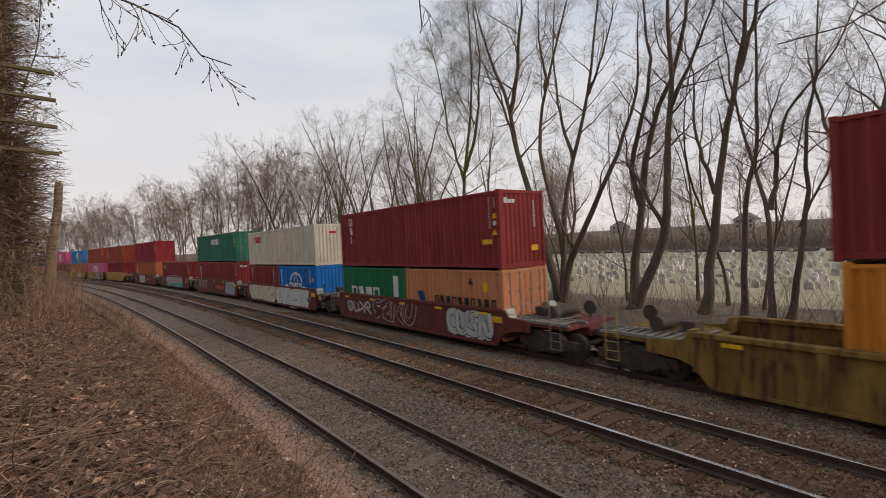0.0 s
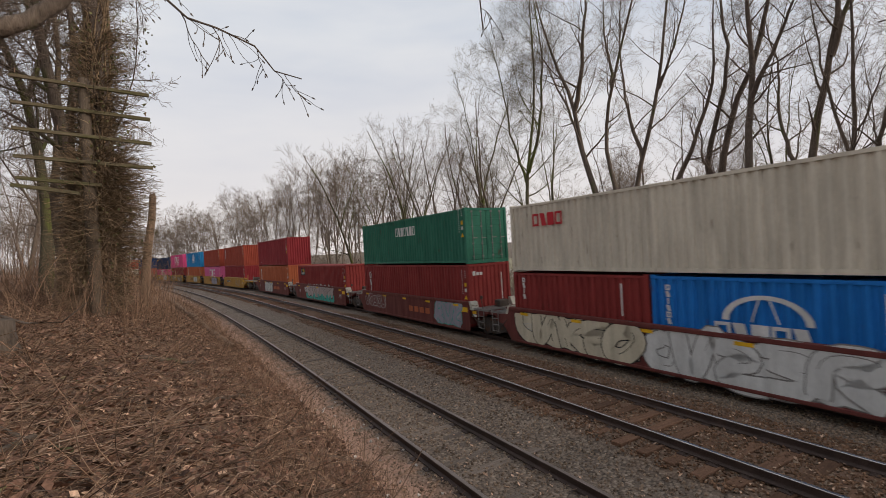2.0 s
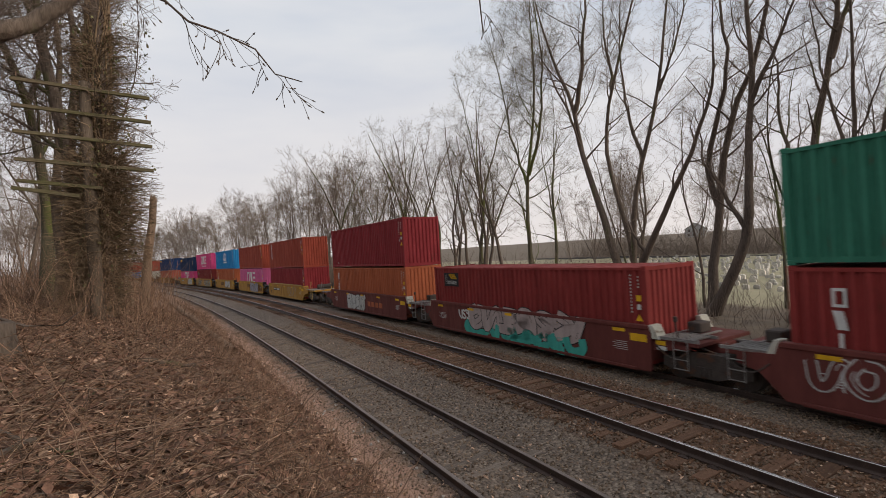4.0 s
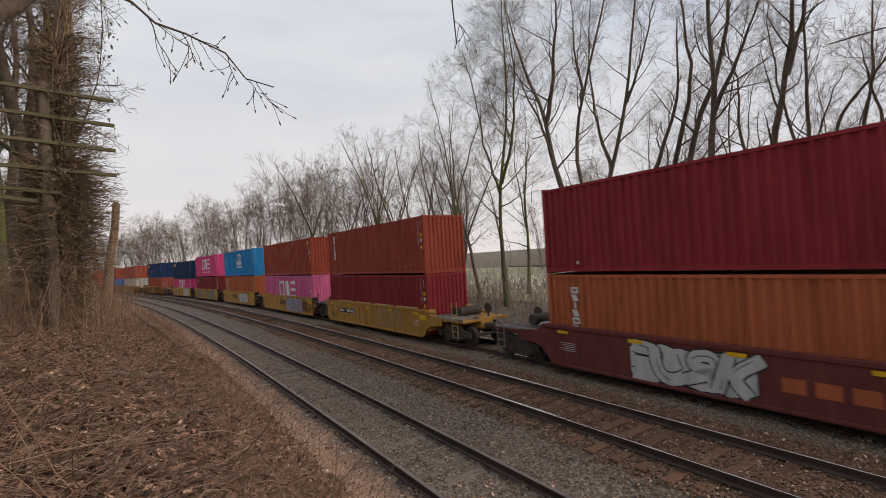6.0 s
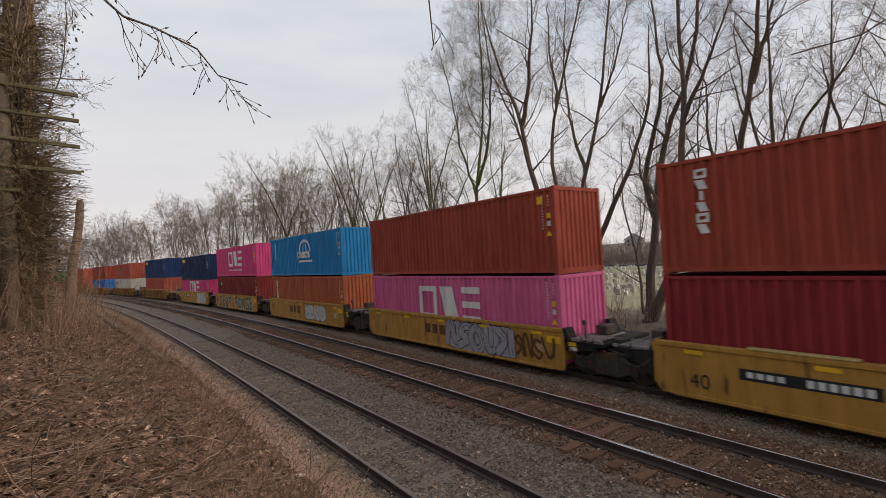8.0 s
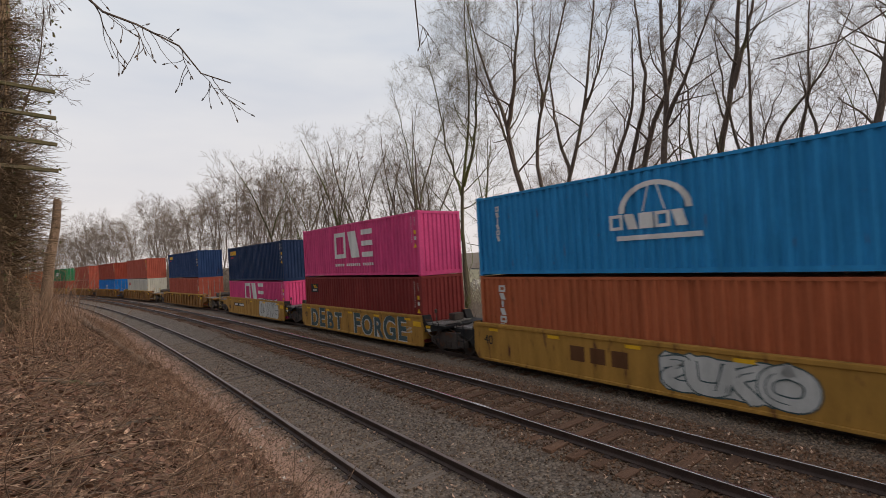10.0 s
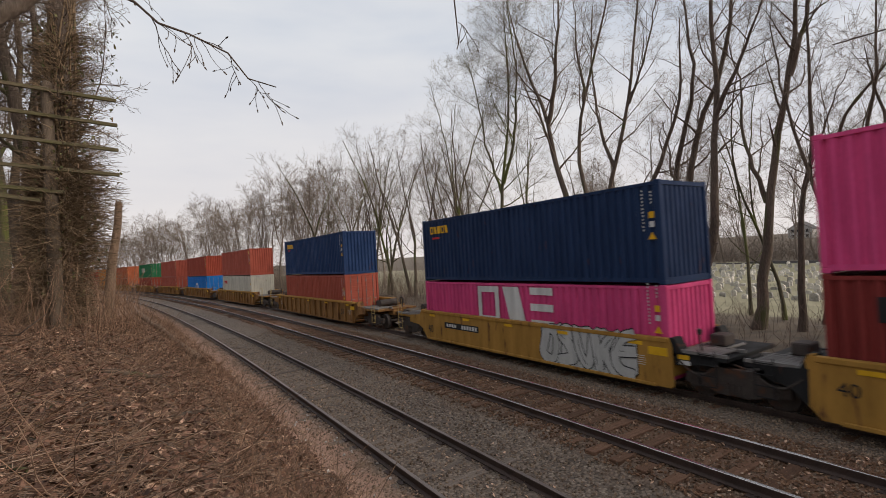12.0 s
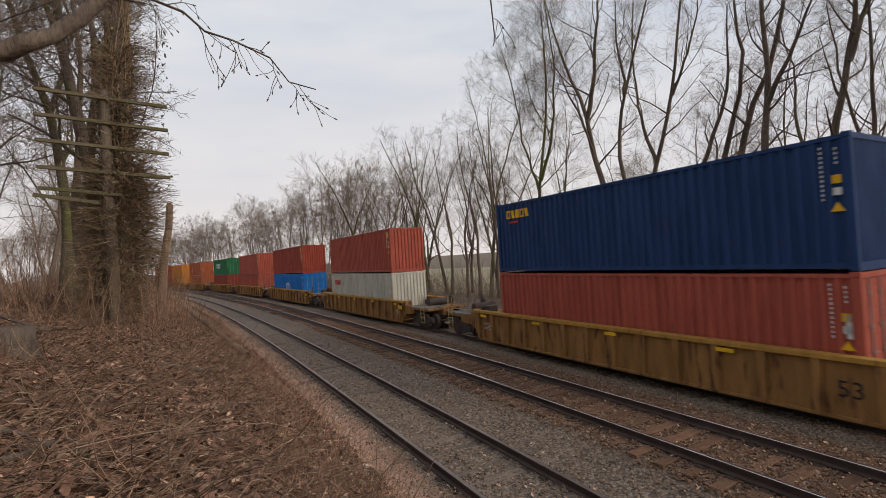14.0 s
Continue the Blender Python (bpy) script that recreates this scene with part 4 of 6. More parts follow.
    container(s, -0.18, HIGH, L40, "rust_red", "rust red steel container stacked on a pink one", False, codes(L40) + [("yellow_mark", 0.5, 0.75, 2.35, 2.6)])
    s = 126.4
    c = well_car(s, yl + " with a black and white tag", "car_yellow", bars=[("brown_spray", 6.3 + k * 0.7, 6.8 + k * 0.7, 0.65, 1.1) for k in range(3)])
    graffiti(c, 2.3, 5.4, 0.3, 1.3, 4, "silver", "slate", 14, -1.41)
    number(c, "40", 11.8, 0.75, 0.45, "ink")
    container(s, -0.18, LOW, L40, "orange_brown", "orange brown steel container under a sky blue one", False, letters_column(11.2, 2.6, 6, "white", 0.23, 0.3) + codes(L40))
    container(s, -0.18, HIGH, L40, "sky_blue", "sky blue steel container with white globe mark", False,
              [("dome white", 4.6, 6.6, 1.7, 2.5)] + word(6.9, 1.25, 0.42, 5, "white", 0.95, 0.1) + [("white", 4.4, 6.7, 0.95, 1.08)] + letters_column(11.3, 2.5, 6, "white", 0.18, 0.16) + codes(L40))
    s = 142.38
    c = well_car(s, yl + " covered with slate green spray-painted letters", "car_yellow")
    for k, ch in enumerate("DEBT FORGE"):
        if ch != " ":
            yy, zz, ss = 10.7 - k * 1.05, 0.24 + 0.05 * math.sin(k * 2.3), 1.4 + 0.14 * math.sin(k * 1.7)
            number(c, ch, yy, zz, ss, "silver", -1.414 - 0.001 * (k % 2), 0.075)
            number(c, ch, yy - 0.03, zz + 0.03, ss, "slate", -1.419 - 0.001 * (k % 2), 0.04)
    number(c, "40", 11.9, 0.75, 0.4, "ink")
    container(s, -0.18, LOW, L40, "deep_maroon", "dark maroon steel container under a pink one", False,
              [("ink", 10.6, 11.6, 1.95, 2.45), ("slant yellow_mark", 10.7, 11.3, 2.2, 2.4), ("white", 10.75, 11.35, 2.02, 2.14)] + codes(L40))
    container(s, -0.18, HIGH, L40, "pink", "magenta pink steel container with large white lettering", False,
              pinkmarks + [("white", 7.95 - k * 0.222, 8.1 - k * 0.222, 0.56, 0.7) for k in range(19) if k not in (5, 13)] + codes(L40))
    s = 158.1
    c = well_car(s, yl + " with a chrome spray-painted tag", "car_yellow", rear_coupled=True, bars=plate(8.0))
    graffiti(c, 0.7, 4.4, 0.14, 1.6, 5, "silver", "ink", 15, -1.41, 0.23)
    number(c, "40", 11.7, 0.5, 0.45, "ink")
    container(s, -0.18, LOW, L40, "pink", "magenta pink steel container under a navy one", False, [(a, b + 0.2, q + 0.2, z0, z1) for a, b, q, z0, z1 in pinkmarks] + codes(L40), 2.591)
    container(s, -0.18, LOWER, L40, "navy", "navy blue steel container with small yellow lettering", False, word(11.75, 2.2, 0.34, 5, "yellow_mark", 0.75, 0.14) + [("red_mark", 11.0, 11.6, 1.95, 2.04)] + codes(L40))
    # ribbed ochre cars, wells longer than their loads
    oc = "rusty ochre well car with ribbed sides"
    s = 180.1
    c = well_car(s, oc, "car_ochre", -2.05, 14.24, True, True, 15)
    number(c, "53", 0.05, 0.62, 0.5, "ink", -1.416)
    container(s, -0.18, LOW, L40, "brick", "brick red steel container with a barred door end", True, codes(L40) + [("white", 0.2, 0.3, 1.5, 2.0)])
    container(s, -0.18, HIGH, L40, "mid_blue", "dull blue steel container stacked on a brick red one", False, word(11.73, 2.22, 0.33, 5, "yellow_mark", 0.75, 0.14) + [("red_mark", 11.0, 11.55, 2.02, 2.1)] + codes(L40))
    loads = [(203.7, "cream", "brick", False), (224.7, "blue", "rust_red", True), (245.1, "brick", "brick", True), (265.8, "rust_red", "green", True),
             (289.8, "orange_brown", "orange_brown", True), (310.2, "amber", "amber", False), (330.6, "maroon", "rust_red", False)]
    words = {"cream": "cream", "blue": "bright blue", "brick": "brick red", "rust_red": "rust red", "green": "green", "orange_brown": "orange brown", "amber": "amber orange", "maroon": "maroon"}
    for i, (s, lo, hi, dr) in enumerate(loads):
        well_car(s, oc, "car_ochre", -2.05, 14.24, i in (0, 4), i in (3, 6), 15)
        mk = {"cream": word(11.6, 1.95, 0.36, 4, "red_mark", 0.9, 0.1), "blue": [("dome white", 5.2, 7.0, 1.2, 1.9)] + word(7.0, 0.8, 0.36, 5, "white", 0.95, 0.1)}
        container(s, -0.18, LOW, L40, lo, words[lo] + " steel container low in a ribbed car", dr, mk.get(lo, []) + codes(L40))
        mk = {"green": word(9.5, 1.2, 0.8, 4, "white", 0.85)}
        container(s, -0.18, HIGH, L40, hi, words[hi] + " steel container stacked on a " + words[lo] + " one", hi == "green", mk.get(hi, []) + codes(L40) + [("yellow_mark", 0.3, 0.55, 2.3, 2.6)])


build_train()


# ---- bare winter trees ----
def bent(rng, p, d, length, n, wander, lift):
    """A polyline that starts at p along d, wanders, and turns towards the sky by lift."""
    x, y, z = float(p[0]), float(p[1]), float(p[2])
    a, b, c = float(d[0]), float(d[1]), float(d[2])
    k = 1.0 / math.sqrt(a * a + b * b + c * c)
    a, b, c = a * k, b * k, c * k
    st = length / n
    pts = [[x, y, z]]
    u = rng.uniform
    w3, w2 = wander * 1.73, wander * 1.04
    for _ in range(n):
        a, b, c = a + u(-w3, w3), b + u(-w3, w3), c + u(-w2, w2) + lift
        k = 1.0 / math.sqrt(a * a + b * b + c * c)
        a, b, c = a * k, b * k, c * k
        x, y, z = x + a * st, y + b * st, z + c * st
        pts.append([x, y, z])
    return pts


def aside(rng, d, angle):
    """A direction at an angle from d, turned at random about it."""
    a, b, c = d
    k = 1.0 / (math.sqrt(a * a + b * b + c * c) + 1e-9)
    a, b, c = a * k, b * k, c * k
    x, y, z = rng.uniform(-1, 1), rng.uniform(-1, 1), rng.uniform(-1, 1)
    q = a * x + b * y + c * z
    x, y, z = x - a * q, y - b * q, z - c * q
    k = math.sin(angle) / (math.sqrt(x * x + y * y + z * z) + 1e-9)
    g = math.cos(angle)
    return (a * g + x * k, b * g + y * k, c * g + z * k)


def radii(r0, r1, n):
    return [r0 + (r1 - r0) * (i / n) ** 0.68 for i in range(n + 1)]


def branch_out(rng, pts, rad, f0, count, length, angle, lift, wander, n, taper=0.5):
    """Side branches along a polyline from the fraction f0 to its tip."""
    out = []
    k = len(pts) - 1
    for i in range(count):
        f = f0 + (1 - f0) * (i + rng.random()) / count
        j = min(int(f * k), k - 1)
        g = f * k - j
        s, e = pts[j], pts[j + 1]
        p = [s[m] * (1 - g) + e[m] * g for m in range(3)]
        r = (rad[j] * (1 - g) + rad[j + 1] * g) * taper
        ln = length * (1.15 - 0.75 * f) * rng.uniform(0.6, 1.3)
        q = bent(rng, p, aside(rng, (e[0] - s[0], e[1] - s[1], e[2] - s[2]), radians(angle * rng.uniform(0.7, 1.3))), ln, n, wander, lift)
        out.append((q, radii(max(r, 0.004), max(r * 0.22, 0.0025), n)))
    return out


def grow(seed, height, r0, stems, density=1.0, limb=0.24, first=0.3, fine=True):
    """Trunk stems, limbs and twigs of a bare tree at the origin. stems: (fraction at which it parts, lean across, lean along, share of the height)."""
    rng = random.Random(seed)
    trunks = []
    main = None
    for at, lx, ly, share in stems:
        if main is None:
            p, d, r = np.zeros(3), (lx * 0.5, ly * 0.5, 1.0), r0
            ln = height * share
            pts = bent(rng, (0, 0, -0.3), d, ln, 14, 0.07, 0.02)
            pts = [[q[0] + lx * ln * 0.5 * (i / 14) ** 2, q[1] + ly * ln * 0.5 * (i / 14) ** 2, q[2]] for i, q in enumerate(pts)]
            rad = radii(r * 0.92, r * 0.1, 14)
            rad[0] *= 1.35
            main = (pts, rad)
        else:
            mp, mr = main
            j = max(1, min(12, int(at * 14)))
            r = mr[j] * 0.82
            ln = height * share
            pts = bent(rng, mp[j], (lx, ly, 1.0), ln, 11, 0.09, 0.05)
            rad = radii(r, r * 0.14, 11)
        trunks.append((pts, rad))
    return clothe(rng, trunks, height, density, limb, first, fine)


def clothe(rng, trunks, height, density=1.0, limb=0.24, first=0.3, fine=True):
    """Limbs, branches and twigs for the given trunk lines."""
    limbs, twigs = [], []
    for i, (pts, rad) in enumerate(trunks):
        lower = first if i == 0 else 0.12
        L = branch_out(rng, pts, rad, lower, max(3, int(12 * density)), height * limb, 50, 0.05, 0.15, 6, 0.5)
        limbs += L
        for lp, lr in L:
            S = branch_out(rng, lp, lr, 0.18, max(3, int(7 * density)), height * limb * 0.46, 46, 0.035, 0.14, 4, 0.6)
            twigs += S
            for sp, sr in S:
                T = branch_out(rng, sp, sr, 0.15, max(3, int(6 * density)), height * limb * 0.25, 42, 0.03, 0.16, 2, 0.65)
                twigs += T
                if fine:
                    for tp, tr in T:
                        twigs += branch_out(rng, tp, tr, 0.15, 2, height * limb * 0.14, 42, 0.03, 0.15, 1, 0.75)
        tip = branch_out(rng, pts, rad, 0.72, max(4, int(8 * density)), height * limb * 0.5, 30, 0.06, 0.12, 5, 0.7)
        twigs += tip
        for tp, tr in tip:
            twigs += branch_out(rng, tp, tr, 0.15, max(3, int(6 * density)), height * limb * 0.2, 36, 0.05, 0.15, 3, 0.6)
    return trunks, limbs, twigs


def tree(name, label, seed, x, y, height, r0, stems, bark="bark", twig="twig", density=1.0, limb=0.24, first=0.3, fine=True, thin=1.0, z=None, least=0.006):
    t = thing(name, label, "tree", "bare trees along the line", m=pose(x, y, ground_z(x, y) if z is None else z))
    return tree_meshes(t, grow(seed, height, r0, stems, density, limb, first, fine), bark, twig, thin, least)


def tree_meshes(t, grown, bark, twig, thin, least):
    trunks, limbs, twigs = grown
    v, f = tubes(trunks, 9)
    v2, f2 = tubes(limbs, 5)
    raw("trunk", np.concatenate([v, v2]), np.concatenate([f, f2 + len(v)]), M[bark], t, smooth=True)
    twigs = [(p, [max(q * thin, least) for q in r]) for p, r in twigs]
    v, f = tubes(twigs, 3)
    tagged(raw("crown", v, f, M[twig], t), kind="stuff")
    return t


def shaped_tree(label, seed, x, y, stems, bark, twig, density, reach, first):
    """A bare tree whose stems follow a few bends; reach is the length of its limbs."""
    rng = random.Random(seed)
    t = thing("bare_tree", label, "tree", "bare trees along the line", m=pose(x, y, ground_z(x, y)))
    trunks = []
    for k, (r, bends) in enumerate(stems):
        n = 16
        zs = np.linspace(bends[0][1], bends[-1][1], n + 1)
        al = np.interp(zs, [b[1] for b in bends], [b[0] for b in bends]) if bends[-1][1] > bends[-2][1] else np.interp(np.linspace(0, 1, n + 1), np.linspace(0, 1, len(bends)), [b[0] for b in bends])
        if bends[-1][1] <= bends[-2][1]:
            zs = np.interp(np.linspace(0, 1, n + 1), np.linspace(0, 1, len(bends)), [b[1] for b in bends])
        al[1:-1] = (al[:-2] + 2 * al[1:-1] + al[2:]) / 4
        lean = rng.uniform(-0.05, 0.05)
        sway = 0.0
        pts = []
        for i in range(n + 1):
            if k and i == 0:
                m = trunks[0][0]
                sway = float(np.interp(zs[0], [q[2] for q in m], [q[0] for q in m]))
            pts.append([sway, float(al[i]) + (rng.gauss(0, 0.035) if i and (k == 0 or i > 1) else 0.0), float(zs[i])])
            sway += rng.gauss(0, 0.05) + lean * (zs[i] - zs[i - 1] if i else 0) + (0.12 * rng.choice((-1, 1)) if k and i == 1 else 0)
        rad = radii(r * 0.85, max(r * 0.07, 0.012), n)
        if k == 0:
            rad[0] *= 1.3
        trunks.append((pts, rad))
    return tree_meshes(t, clothe(rng, trunks, reach, density * 0.95, 1.0, first, True), bark, twig, 0.85, 0.0036)


def build_far_side_trees():
    rng = random.Random(21)
    # the trees that stand out beside the field: each stem is its start radius and (along, height) bends
    shaped_tree("mossy bare tree with a fan of fine budding twigs", 11, 21.5, 26.2, [
        (0.24, [(0, -0.3), (-0.2, 7.2), (-0.9, 10.7), (-1.5, 14.4), (-1.4, 19.4), (-1.6, 22.5)]),
        (0.15, [(-0.6, 8.6), (-1.9, 10.8), (-3.0, 15.7), (-2.7, 19.0), (-3.0, 21.5)]),
        (0.13, [(-0.3, 8.0), (0.8, 11.5), (1.6, 15.5), (2.6, 19.5)])], "bark_moss", "bud_twig", 1.45, 4.2, 0.25)
    shaped_tree("tall bare tree with a leaning forked trunk behind the train", 12, 21.5, 18.2, [
        (0.36, [(-0.2, -0.3), (0.1, 1.1), (1.9, 6.9), (2.7, 9.4), (3.0, 12.0), (4.6, 15.7), (5.7, 18.7), (6.3, 21.0)]),
        (0.2, [(3.0, 11.6), (1.9, 14.1), (1.2, 17.8), (0.9, 21.0)]),
        (0.15, [(2.6, 9.2), (4.0, 12.5), (5.2, 15.0), (6.9, 17.5)])], "bark", "twig", 1.1, 4.0, 0.4)
    shaped_tree("bare tree with a crooked trunk and rising limbs", 13, 22.1, 18.0, [
        (0.27, [(0.1, -0.3), (0.1, 3.7), (1.2, 7.1), (1.5, 9.5), (0.6, 12.6), (-0.1, 14.6), (-1.6, 17.5), (-2.0, 20.5)]),
        (0.13, [(0.7, 12.2), (1.0, 15.0), (0.6, 18.5)])], "bark", "twig", 1.0, 3.6, 0.45)
    shaped_tree("slender upright bare tree behind the train", 22, 21.2, 17.6, [
        (0.25, [(0, -0.3), (-0.2, 5.0), (-1.0, 8.3), (-1.7, 10.9), (-2.2, 13.7), (-2.5, 16.0), (-2.9, 20.5)]),
        (0.13, [(-0.9, 8.0), (-0.1, 11.0), (0.2, 14.0), (-0.3, 18.0)]),
        (0.1, [(-1.8, 11.2), (-3.2, 14.0), (-4.0, 17.0)])], "bark", "twig", 1.0, 3.6, 0.45)
    shaped_tree("low bare tree with a strongly bowed trunk", 14, 20.8, 17.0, [
        (0.3, [(0.2, -0.3), (0.1, 1.2), (-1.0, 3.3), (-2.2, 5.1), (-3.4, 6.9), (-4.0, 8.2), (-4.9, 10.0), (-5.3, 13.5)]),
        (0.12, [(-0.7, 3.0), (-0.1, 4.6), (0.2, 3.9)])], "bark_dark", "twig", 0.8, 2.6, 0.4)
    shaped_tree("dark bare tree with a forked trunk wrapped in old vines", 15, 21.5, 13.3, [
        (0.32, [(0.1, -0.3), (0.1, 1.3), (-0.2, 5.2), (-0.6, 7.3), (-1.1, 9.4), (-2.3, 11.6), (-2.7, 14.0), (-2.8, 19.5)]),
        (0.2, [(-0.2, 5.0), (0.3, 6.8), (-0.6, 9.5), (-1.0, 11.8), (-0.7, 14.9), (-0.3, 19.0)])], "bark_dark", "twig", 1.0, 3.2, 0.35)
    shaped_tree("dark bare tree with a sharply crooked vine-wrapped trunk", 16, 21.1, 12.6, [
        (0.33, [(0.7, -0.3), (0.5, 0.3), (-0.8, 2.2), (-1.4, 4.0), (-1.5, 6.5), (-1.8, 9.6), (-1.8, 12.6), (-2.2, 18.5)]),
        (0.16, [(-1.3, 3.5), (-0.3, 5.7), (0.6, 6.9), (1.0, 9.5)]),
        (0.15, [(-1.7, 9.0), (-3.2, 11.5), (-4.6, 14.0)])], "bark_dark", "twig", 1.0, 3.0, 0.4)
    shaped_tree("tall bare tree with a slightly leaning trunk beside the field", 17, 21.5, 10.0, [
        (0.3, [(0.1, -0.3), (-0.4, 2.9), (-0.7, 5.1), (-1.2, 7.6), (-1.7, 10.3), (-2.1, 12.8), (-2.5, 18.5)]),
        (0.13, [(-0.6, 5.2), (0.2, 8.2), (0.1, 9.8), (0.6, 13.0)]),
        (0.14, [(-1.7, 10.0), (-2.4, 12.0), (-3.4, 15.5)])], "bark", "twig", 1.0, 3.2, 0.4)
    shaped_tree("slender bare tree at the edge of the field", 18, 21.8, 8.6, [
        (0.19, [(0, -0.3), (-0.1, 1.5), (-0.3, 4.3), (-0.7, 6.3), (-1.0, 8.3), (-0.9, 10.1), (-1.3, 15.5)]),
        (0.09, [(-0.3, 4.5), (-1.0, 7.0), (-2.2, 9.5)])], "bark_dark", "twig", 0.9, 2.6, 0.35)
    shaped_tree("slender forked bare tree at the edge of the field", 19, 21.2, 7.4, [
        (0.18, [(0, -0.3), (-0.1, 4.2), (0.4, 6.0), (0.6, 6.8), (1.2, 9.5), (1.3, 13.0)]),
        (0.14, [(-0.1, 4.3), (-0.5, 7.0), (-0.8, 8.0), (-2.1, 9.3), (-3.2, 11.5)])], "bark", "twig", 0.9, 2.4, 0.4)
    shaped_tree("slender leaning bare tree at the edge of the field", 20, 21.6, 6.8, [
        (0.18, [(0.1, -0.3), (-0.4, 3.3), (-0.7, 5.2), (-0.5, 6.9), (-0.9, 8.2), (-1.2, 13.5)]),
        (0.08, [(-0.3, 3.5), (-1.4, 6.0), (-2.0, 8.5)])], "bark", "twig", 0.9, 2.4, 0.35)
    shaped_tree("stout bare tree with a bent trunk", 23, 20.8, 4.8, [
        (0.33, [(0.1, -0.3), (-0.1, 3.0), (-0.7, 6.0), (-1.2, 9.0), (-1.6, 14.5)]),
        (0.14, [(-0.4, 4.6), (0.5, 7.0), (1.0, 10.0)])], "bark", "twig", 0.9, 2.8, 0.35)
    shaped_tree("bare tree with a bent dark trunk", 26, 22.0, 2.6, [
        (0.24, [(0, -0.3), (-0.4, 4.0), (-0.9, 8.0), (-1.0, 14.0)])], "bark_dark", "twig", 0.9, 2.8, 0.35)
    a = tree("bare_tree", "slender bare sapling tree among the larger trunks", 24, 23.5, 15.0, 13, 0.10, [(0, 0, 0.1, 0.95), (0.3, 0.2, -0.2, 0.6)], "bark", "twig", 0.6, 0.3, 0.12, False, thin=1.0, least=0.005)
    b = tree("bare_tree", "slender bare sapling tree among the larger trunks", 25, 24.5, 10.3, 15, 0.11, [(0, 0, -0.15, 0.95), (0.35, -0.2, 0.2, 0.6)], "bark_moss", "twig", 0.6, 0.28, 0.12, False, thin=1.0, least=0.005)
    for k, (x, y) in enumerate(((24.8, 20.5), (25.5, 12.2), (24.6, 8.9), (25.0, 5.9), (23.0, 2.0), (24.0, 29.0))):
        copy_thing((a, b)[k % 2], pose(x, y, ground_z(x, y), 0, 0, rng.uniform(0, 360)))
    # trees whose shapes repeat along the line
    pool = []
    for k in range(7):
        h = (16, 18, 14, 17, 18, 15, 16)[k]
        st = [(0, rng.uniform(-0.08, 0.08), rng.uniform(-0.08, 0.08), 0.95)] + [(rng.uniform(0.25, 0.5), rng.uniform(-0.35, 0.35), rng.uniform(-0.35, 0.35), rng.uniform(0.45, 0.65)) for _ in range(rng.choice((1, 2, 2)))]
        x, y = 23.0 + k * 0.3, 30.0 + k * 4.0
        pool.append(tree("bare_tree", "bare tree in the row behind the train", 40 + k, x + drift(y), y, h, 0.12 + h * 0.006, st, ("bark", "bark_moss", "bark_dark")[k % 3], ("twig", "bud_twig")[k % 4 == 1], 0.68, 0.26, 0.22, thin=1.2, least=0.005))
    # far trees: trunk and crown both carry the painted haze tone
    far_pool = []
    for k in range(5):
        h = (17, 19, 21, 18, 20)[k]
        st = [(0, rng.uniform(-0.1, 0.1), rng.uniform(-0.1, 0.1), 0.95), (0.3, rng.uniform(-0.3, 0.3), 0.25, 0.6), (0.4, 0.2, -0.25, 0.55)]
        x, y = 24.0 + k * 1.4, 66.0 + k * 5
        far_pool.append(tree("bare_tree", "bare tree in the hazy distance along the bend", 60 + k, x + drift(y), y, h, 0.2, st, "twig_hazed", "twig_hazed", 0.78, 0.28, 0.14, False, 1.7, least=0.013))
    spots = [(24.5 + rng.uniform(-1, 3), y + rng.uniform(-1, 1)) for y in (-28, -22, -17, -12, -7, -3, 0, 33, 37, 43, 48, 52, 58, 63)]
    spots += [(30 + rng.uniform(-2, 6), y) for y in (27, 34, 42, 50)]
    spots += [(22 + rng.uniform(-1.5, 3), y) for y in (35, 41, 48, 56)]
    for a, y in spots:
        x = a + drift(y)
        copy_thing(rng.choice(pool), pose(x, y, ground_z(x, y), 0, 0, rng.uniform(0, 360)))
    for i in range(66):
        y = 62 + i * 2.7 + rng.uniform(-1.5, 1.5)
        x = 19.5 + rng.uniform(0, 14) + drift(y)
        copy_thing(rng.choice(far_pool), pose(x, y, ground_z(x, y) - rng.uniform(0, 1.5), 0, 0, rng.uniform(0, 360)))
    for i in range(26):
        y = 95 + i * 7 + rng.uniform(-2, 2)
        x = -5 - rng.uniform(0, 12) + drift(y)
        copy_thing(rng.choice(far_pool), pose(x, y, ground_z(x, y), 0, 0, rng.uniform(0, 360)))
    # woods beyond the field
    for i in range(36):
        a = rng.uniform(-0.35, 0.8)
        d = rng.uniform(78, 112)
        x, y = d * math.cos(a), d * math.sin(a)
        copy_thing(rng.choice(far_pool), pose(x, y, ground_z(x, y) - rng.uniform(1, 5), 0, 0, rng.uniform(0, 360)))


def scatter_stems(name, label, mat, count, place, length, thick, up, seed, n=4, droop=-0.12):
    """Thin arching stems as one growth."""
    rng = random.Random(seed)
    L = []
    for _ in range(count):
        x, y = place(rng)
        ln = rng.uniform(*length)
        a = rng.uniform(0, 2 * math.pi)
        u = rng.uniform(*up)
        pts = bent(rng, (x, y, ground_z(x, y) - 0.02), (math.cos(a), math.sin(a), u), ln, n, 0.2, droop)
        for p in pts[1:]:
            p[2] = max(p[2], ground_z(p[0], p[1]) + 0.015)
        r = rng.uniform(*thick)
        L.append((pts, radii(r, r * 0.4, n)))
    v, f = tubes(L, 3)
    return tagged(raw(name, v, f, M[mat]), label, "undergrowth", kind="stuff")


